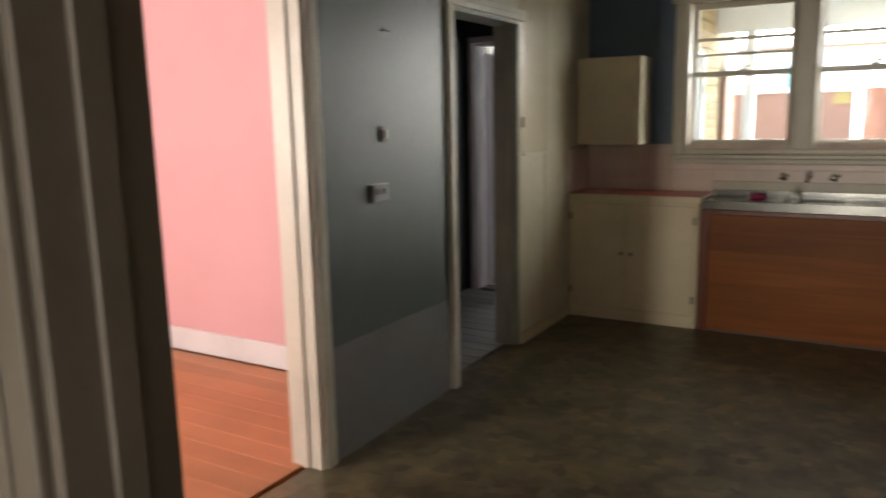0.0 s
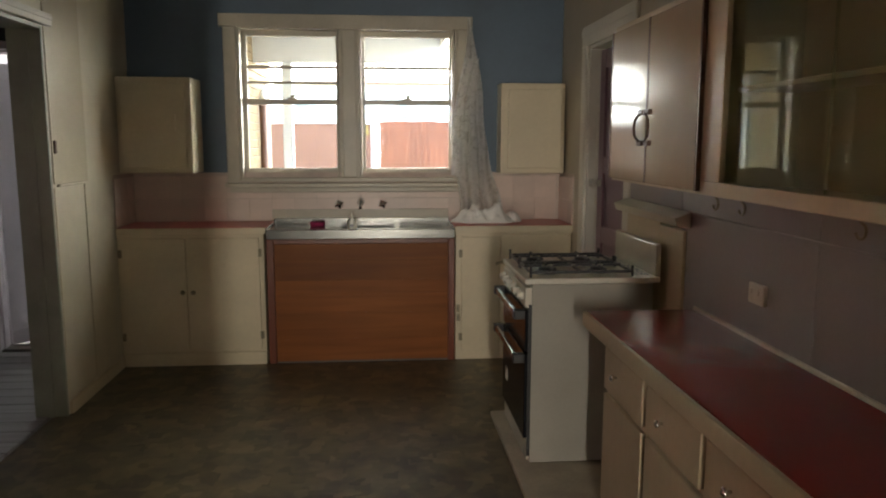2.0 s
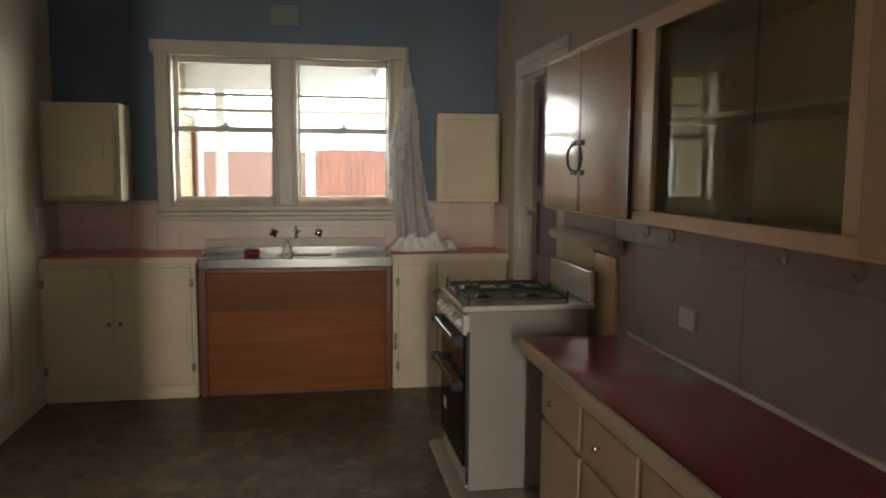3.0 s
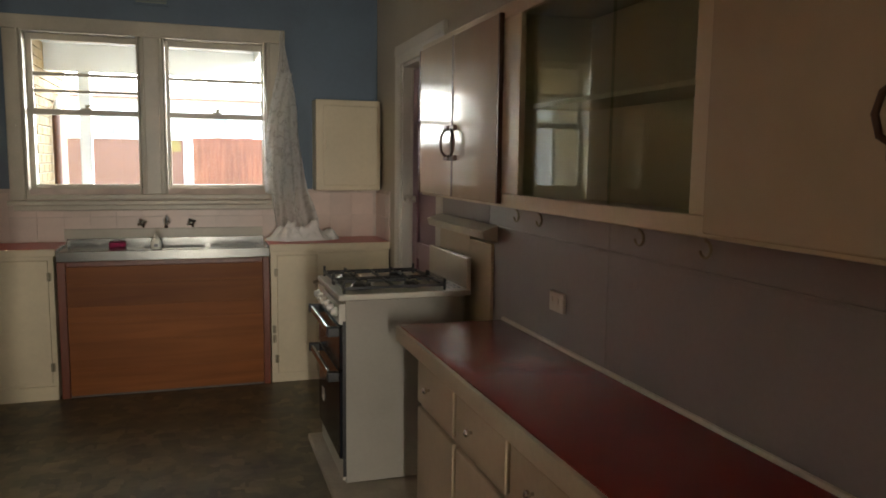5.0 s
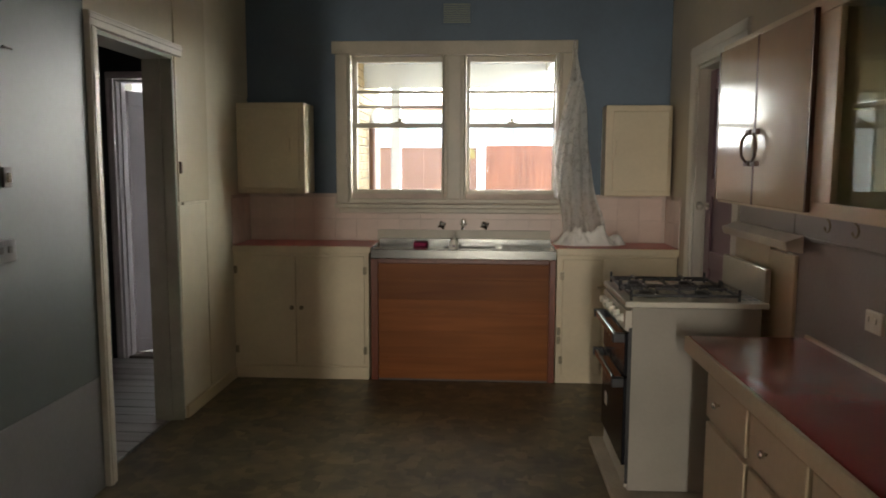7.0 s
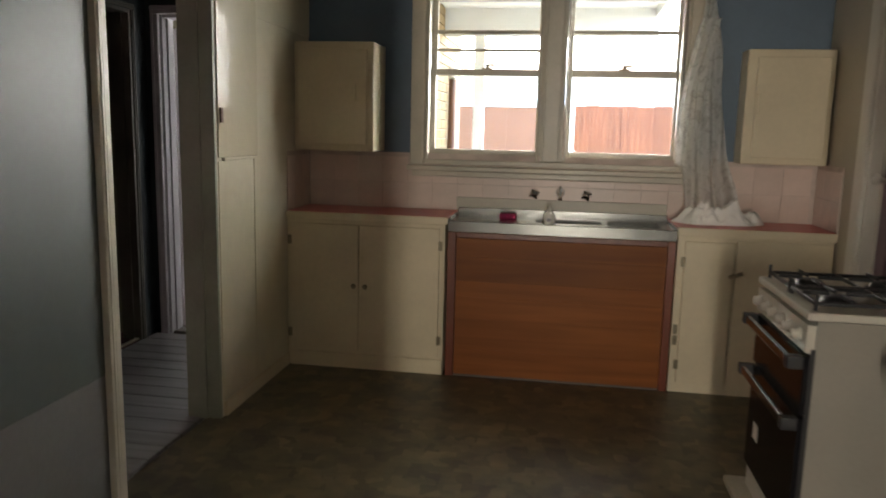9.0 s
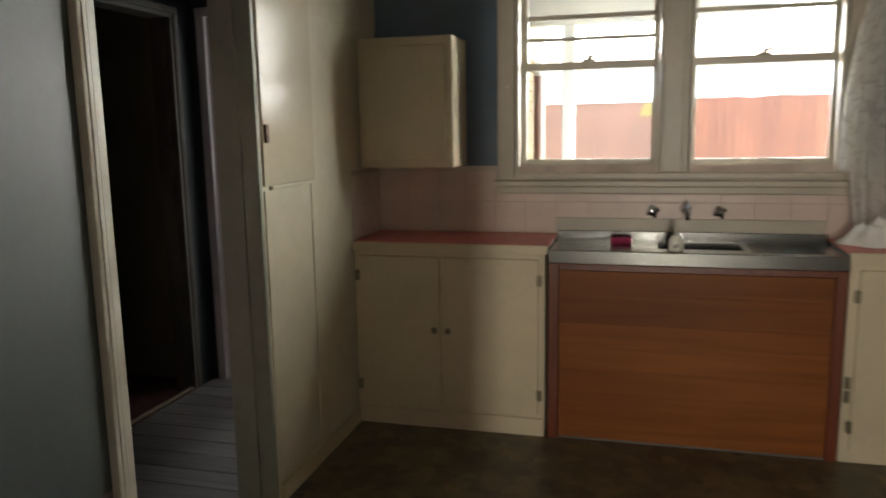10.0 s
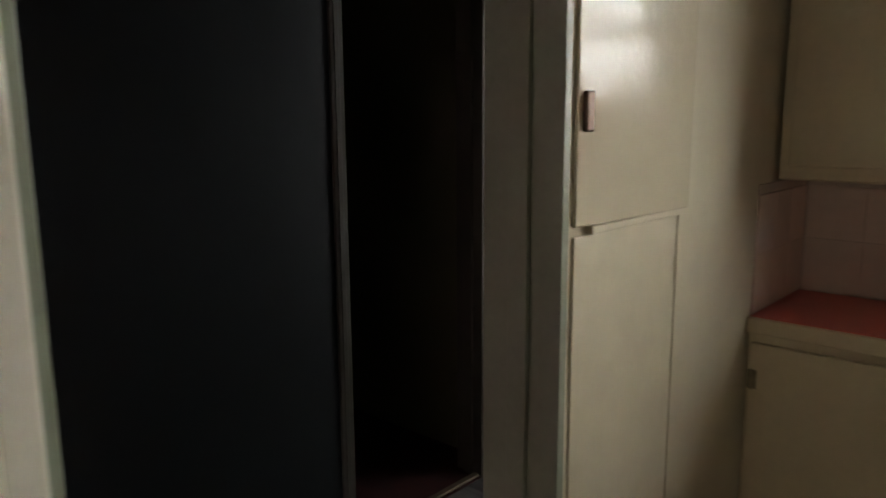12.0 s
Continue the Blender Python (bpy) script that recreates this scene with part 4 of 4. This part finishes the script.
bm = bmesh.new()
v = [bm.verts.new((x, y, z)) for y in (SY0 + 0.002, SY1 - 0.002) for x, z in ((SX0, 0.735), (SX0 - 0.028, 0.745), (SX0 - 0.026, 0.828), (SX0, 0.828))]
for f in ((0, 1, 2, 3), (7, 6, 5, 4), (0, 4, 5, 1), (1, 5, 6, 2), (2, 6, 7, 3), (3, 7, 4, 0)):
    bm.faces.new([v[i] for i in f])
cp = part("control_panel", bm, ENAMEL, st)
for i in range(6):
    bm = bmesh.new()
    y = SY0 + 0.06 + i * 0.092
    add_lathe(bm, [(0.021, 0), (0.021, 0.008), (0.016, 0.012), (0.015, 0.026), (0.008, 0.028)], Matrix.Translation((SX0 - 0.027, y, 0.787)) @ Matrix.Rotation(radians(-90), 4, "Y"))
    part("dial", bm, ENAMEL, cp, "white control dial", True)
for z0, z1, hz, tilt in ((0.545, 0.73, 0.71, 0), (0.15, 0.535, 0.515, 0)):
    d = box_part("oven_door", (SX0 - 0.026, SX0 - 0.0006, SY0 + 0.004, SY1 - 0.004, z0, z1), OVEN_GLASS, st, "black glass oven door", bevel=0.004)
    bm = bmesh.new()
    add_box(bm, (SX0 - 0.072, SX0 - 0.054, SY0 + 0.01, SY1 - 0.01, hz - 0.016, hz + 0.016), 0.006)
    part("handle", bm, STEEL, d, "long brushed metal handle")
    for y in (SY0 + 0.018, SY1 - 0.018):
        box_part("handle_mount", (SX0 - 0.076, SX0 - 0.0265, y - 0.018, y + 0.018, hz - 0.020, hz + 0.020), BLACK, d, "black end cap", bevel=0.004)
box_part("sticker", (SX0 - 0.0275, SX0 - 0.0264, SY1 - 0.16, SY1 - 0.10, 0.28, 0.34), PLATE, st, "white paper sticker", bevel=0.0)
box_part("splash_plate", (SX1 - 0.022, SX1 + 0.002, SY0 + 0.004, SY1 - 0.004, ST + 0.001, 1.01), ENAMEL, st, bevel=0.006)
for i in range(8):
    y = SY0 + 0.06 + i * 0.062
    for x in (SX1 - 0.085, SX1 - 0.06, SX1 - 0.04):
        box_part("vent_slot", (x, x + 0.010, y, y + 0.036, ST - 0.002, ST + 0.0012), BLACK, st, bevel=0.0)
for x, r in ((SX0 + 0.10, 0.042), (SX0 + 0.33, 0.034)):
    for y in (SY0 + 0.15, SY1 - 0.15):
        bm = bmesh.new()
        add_lathe(bm, [(r + 0.014, 0), (r + 0.014, 0.008), (r, 0.010), (r, 0.022), (r * 0.7, 0.026)], Matrix.Translation((x, y, ST + 0.0005)))
        part("burner", bm, BLACK, st, "black burner cap", True)
for y0, y1 in ((SY0 + 0.025, (SY0 + SY1) / 2 - 0.008), ((SY0 + SY1) / 2 + 0.008, SY1 - 0.025)):
    bm = bmesh.new()
    z0, z1 = ST + 0.016, ST + 0.028
    xa, xb, ym = SX0 - 0.005, SX1 - 0.11, (y0 + y1) / 2
    for b in ((xa, xb, y0, y0 + 0.013, z0, z1), (xa, xb, y1 - 0.013, y1, z0, z1), (xa, xa + 0.013, y0, y1, z0, z1), (xb - 0.013, xb, y0, y1, z0, z1), ((xa + xb) / 2 - 0.005, (xa + xb) / 2 + 0.005, y0, y1, z0, z1)):
        add_box(bm, b, 0.002)
    for cx in (SX0 + 0.10, SX0 + 0.33):
        for dx, dy in ((1, 0), (-1, 0), (0, 1), (0, -1)):
            a, b2 = (cx + dx * 0.03, ym + dy * 0.03), (cx + dx * 0.10, ym + dy * 0.12)
            add_box(bm, (min(a[0], b2[0]) - 0.005, max(a[0], b2[0]) + 0.005, min(a[1], b2[1]) - 0.005, max(a[1], b2[1]) + 0.005, z1 - 0.002, z1 + 0.010), 0.002)
    for x in (xa + 0.005, xb - 0.005):
        for y in (y0 + 0.005, y1 - 0.005):
            add_rod(bm, (x, y, ST), (x, y, z1 + 0.022), 0.006, 8)
    part("trivet", bm, BLACK, st, "black iron trivet")

# ---- curtain hanging off the window's corner ----
def sheet(name, fn, nu, nv, mat, parent, thick=0.0015):
    bm = bmesh.new()
    rows = [[bm.verts.new(fn(i / nu, j / nv)) for i in range(nu + 1)] for j in range(nv + 1)]
    for j in range(nv):
        for i in range(nu):
            bm.faces.new((rows[j][i], rows[j][i + 1], rows[j + 1][i + 1], rows[j + 1][i]))
    return part(name, bm, mat, parent, smooth=True)


cu = thing("curtain", (0.16, 5.60, 0.91), "torn white lace curtain hanging from one corner onto the counter", "curtain")


def hang(u, v):
    z = 2.27 - v * 1.34
    left = 0.125 - 0.10 * min(1, v * 1.6) + 0.06 * max(0, v - 0.7) / 0.3
    right = 0.155 + 0.21 * v ** 1.2
    x = left + (right - left) * u + 0.012 * math.sin(v * 9 + u * 5)
    fold = 0.016 + 0.034 * v + 0.008 * noise.noise(Vector((u * 6, v * 3, 7)))
    x += 0.016 * noise.noise(Vector((u * 3, v * 5, 1))) * (0.3 + v)
    return Vector((x, 5.585 - fold * (1 + math.sin(u * 21 + v * 4)) * 0.6 - 0.02 * v + 0.01 * noise.noise(Vector((x * 9, z * 5, 0))), z))


def flap(u, v):
    z = 2.0 - v * 0.78
    x = 0.10 - 0.085 * math.sin(min(1, v * 1.3) * 1.57) + (0.10 + 0.03 * v) * u
    return Vector((x, 5.565 - 0.02 * (1 + math.sin(u * 13 + v * 6)) * 0.6 - 0.01, z - 0.05 * u * v))


sheet("drop", hang, 46, 60, LACE, cu)
sheet("torn_edge", flap, 20, 34, LACE, cu)


def heap(u, v):
    a, r = u * 2 * math.pi, v
    x = 0.25 + (0.23 + 0.04 * math.sin(3 * a)) * r * math.cos(a)
    y = 5.45 + (0.11 + 0.03 * math.sin(2 * a + 1)) * r * math.sin(a)
    n = noise.fractal(Vector((x * 11, y * 16, 3)), 0.7, 2.0, 3)
    z = 0.905 + max(0.0, (1 - r ** 4) * 0.058 * (1 + 1.2 * n) + 0.012 * (1 - r) * math.sin(x * 60 + n * 3) + 0.012 * (1 - r ** 6))
    return Vector((x, y, z))


sheet("hem", heap, 72, 22, CLOTH, cu)

# ---- outside ----
setting("verandah_floor", [(-1.74, 4.7, 5.91, 8.6, -0.349, -0.12)], CONCRETE, "plain concrete verandah floor", "pavement")
# Unseen pale ground, added to bounce sunlight towards the verandah and window.
setting("pavement", [(-1.74, 9, 8.605, 11.7, -0.349, -0.30)], BOUNCE_GROUND, "added pale yard ground that bounces sunlight, unseen", "pavement")
vr = tagged(new("verandah_roof"), "white painted boarded verandah roof on beams", "roof", kind="structure")
BASE[vr.name] = Vector((0, 0, 0))
for i in range(17):
    y = 5.92 + i * 0.15
    box_part("board", (-1.755, 0.16, y, y + 0.146, 2.56 - i * 0.004, 2.58 - i * 0.004), VERANDAH, vr, bevel=0.003)
for y, z in ((6.7, 2.44), (7.6, 2.42)):
    box_part("rafter", (-1.72, 0.16, y, y + 0.06, z, z + 0.10), VERANDAH, vr)
box_part("beam", (-1.755, 0.20, 8.38, 8.46, 2.245, 2.50), VERANDAH, vr)
box_part("post", (-1.465, -1.365, 8.37, 8.47, -0.119, 2.244), VERANDAH, vr)
box_part("barge_board", (0.161, 0.19, 5.92, 8.379, 2.42, 2.60), VERANDAH, vr)

bm = bmesh.new()
add_box(bm, (-150, 150, 75, 75.5, -0.34, 90))
back = tagged(link_mesh("backdrop", bm, HAZE), "bright white hazy sky", "sky", kind="structure")

# brick wing of the house, with a screen door
wing = setting("wall_wing", pierced("x", -1.93, -1.762, 5.902, 9.62, -0.35, 2.75, [(6.95, 7.82, -0.1, 2.02)]), MORTAR, "cream brick wall of the house's wing", "wall")
sd = tagged(new("screen_door"), "grey screen door in a white frame", "door", kind="structure")
BASE[sd.name] = Vector((0, 0, 0))
box_part("leaf", (-1.86, -1.83, 7.0, 7.77, -0.09, 1.98), DADO, sd)
for b in ((-1.90, -1.735, 6.952, 6.998, -0.1, 2.02), (-1.90, -1.735, 7.772, 7.818, -0.1, 2.02), (-1.90, -1.735, 6.9985, 7.7715, 1.981, 2.02)):
    box_part("frame", b, VERANDAH, sd)
for z in (0.0, 0.95, 1.9):
    box_part("rail", (-1.829, -1.815, 7.0, 7.77, z - 0.04, z + 0.05), VERANDAH, sd)
dp = thing("downpipe", (-1.70, 8.62, -0.35), "rust-pink painted downpipe on the brick wall", "pipe")
bm = bmesh.new()
add_rod(bm, (-1.70, 8.62, -0.349), (-1.70, 8.62, 1.86), 0.04, 14)
part("pipe", bm, RUST, dp, smooth=True)
bm = bmesh.new()
add_pipe(bm, [(-1.70, 8.62, 1.861), (-1.69, 8.72, 1.97), (-1.66, 8.95, 2.06)], 0.04)
part("elbow", bm, VERANDAH, dp, smooth=True)

FY = 11.8
fe = tagged(new("fence"), "orange-brown timber paling fence beside a red-brown sheet length", "fence", kind="structure")
BASE[fe.name] = Vector((0, 0, 0))
for x in [-0.465 + 0.21 * i for i in range(36)]:
    box_part("paling", (x, x + 0.2095, FY + random.uniform(-0.006, 0.006), FY + 0.022, -0.35, 1.74 + random.uniform(-0.01, 0.01)), FENCE, fe, bevel=0.0006)
box_part("post", (-0.58, -0.467, FY - 0.06, FY + 0.05, -0.35, 1.80), VERANDAH, fe)
for i in range(9):
    x = -7.88 + i * 0.81
    box_part("sheet", (x, x + 0.8098, FY, FY + 0.02, -0.35, 1.70), RUST, fe)
box_part("capping", (-7.8, -0.585, FY - 0.02, FY + 0.04, 1.701, 1.76), VERANDAH, fe)

bm = bmesh.new()
shape = [(-0.845, 1.53), (-0.62, 1.54), (-0.63, 1.67), (-0.70, 1.692), (-0.79, 1.685), (-0.83, 1.61)]
front = [bm.verts.new((x, FY - 0.016, z)) for x, z in shape]
rear = [bm.verts.new((x, FY - 0.001, z)) for x, z in shape]
bm.faces.new(front)
bm.faces.new(rear[::-1])
for i in range(6):
    bm.faces.new((front[i], rear[i], rear[(i + 1) % 6], front[(i + 1) % 6]))
part("yellow_panel", bm, YELLOW, fe, "small yellow panel on the sheet")

nb = thing("neighbour_house", (-1, 40, -0.35), "pale weatherboard house beyond the fence", "house")
bm = bmesh.new()
for i in range(26):
    z = -0.35 + i * 0.18
    add_box(bm, (-9, 9, 40.0 - (0.012 if i % 2 else 0), 40.4, z, z + 0.178))
part("wall", bm, NEIGHBOUR, nb)
for x in (0.37, 5.2, -4.8):
    w = box_part("window", (x, x + 0.76, 39.93, 39.985, 2.46, 3.62), VERANDAH, nb)
    box_part("pane", (x + 0.07, x + 0.69, 39.92, 39.9295, 2.53, 3.55), TEAL, w)
bm = bmesh.new()
v = [bm.verts.new(p) for p in ((-9.5, 39.6, 4.3), (9.5, 39.6, 4.3), (9.5, 44, 5.0), (-9.5, 44, 5.0), (-9.5, 39.6, 4.4), (9.5, 39.6, 4.4), (9.5, 44, 5.1), (-9.5, 44, 5.1))]
for f in ((0, 1, 2, 3), (7, 6, 5, 4), (0, 4, 5, 1), (1, 5, 6, 2), (2, 6, 7, 3), (3, 7, 4, 0)):
    bm.faces.new([v[i] for i in f])
part("roof", bm, RUST, nb)

# ---- pieces: floorboards, tiles, bricks ----
def pieces(name, parent, places, size, material, bevel=0.002):
    """Objects of their own on one shared mesh, children of a piece of the setting."""
    bm = bmesh.new()
    sx, sy, sz = size
    add_box(bm, (-sx / 2, sx / 2, -sy / 2, sy / 2, -sz / 2, sz / 2))
    if bevel:
        bmesh.ops.bevel(bm, geom=list(bm.edges), offset=bevel, segments=1, affect="EDGES")
    me = bpy.data.meshes.new(name)
    bm.to_mesh(me)
    bm.free()
    me.materials.append(material)
    for p in places:
        ob = new(name, me)
        ob.location = p
        ob.parent = parent


pink_sub, hall_sub = bpy.data.objects["subfloor_pink_room"], bpy.data.objects["subfloor_hall"]
pieces("floorboard", pink_sub, [(-3.96, 0.066 + 0.132 * i, -0.0095) for i in range(25)], (3.42, 0.1305, 0.019), ORANGE_FLOOR)
pieces("floorboard", hall_sub, [(-2.72, 3.57 + 0.136 * i, -0.0095 + random.uniform(-0.001, 0.001)) for i in range(16)], (0.98, 0.1345, 0.019), GREY_FLOOR, 0.004)
grout = bpy.data.objects["splashback_grout"]
tw = 0.1524
north_tiles = [(WEST + 0.012 + tw * (i + 0.5), NORTH - 0.0085, 0.905 + tw * (j + 0.5)) for i in range(19) for j in range(2)]
pieces("tile", grout, [p for p in north_tiles if p[2] < 1.06 or not (-1.5 < p[0] < 0.1)], (tw - 0.0012, 0.005, tw - 0.0012), TILE, 0.0007)
mid = [p for p in north_tiles if p[2] >= 1.06 and -1.5 < p[0] < 0.1]
pieces("tile", grout, [(p[0], p[1], 1.0785) for p in mid], (tw - 0.0012, 0.005, 0.036), TILE, 0.0007)
side = [(0, 5.262 + 0.125 * (i + 0.5), 0.905 + tw * (j + 0.5)) for i in range(3) for j in range(2)]
pieces("tile", grout, [(WEST + 0.0078, p[1], p[2]) for p in side], (0.005, 0.123, tw - 0.0012), TILE, 0.0007)
pieces("tile", grout, [(EAST - 0.0078, p[1], p[2]) for p in side], (0.005, 0.123, tw - 0.0012), TILE, 0.0007)

near, rest = [], []
for j in range(34):
    z = -0.3 + 0.086 * j
    for i in range(16):
        y = 6.03 + 0.24 * i + (0.12 if j % 2 else 0)
        if y > 9.5 or (6.80 < y < 7.95 and z < 2.07):
            continue
        (near if 0.95 < z < 2.5 else rest).append((-1.757, y, z))
pieces("brick", wing, near, (0.014, 0.23, 0.076), BRICK, 0.003)
bm = bmesh.new()
for p in rest:
    add_box(bm, (p[0] - 0.007, p[0] + 0.007, p[1] - 0.115, p[1] + 0.115, p[2] - 0.038, p[2] + 0.038))
ob = link_mesh("brickwork", bm, BRICK)
ob.parent = wing
tagged(ob, "cream bricks low on the wall and under the roof", kind="stuff")
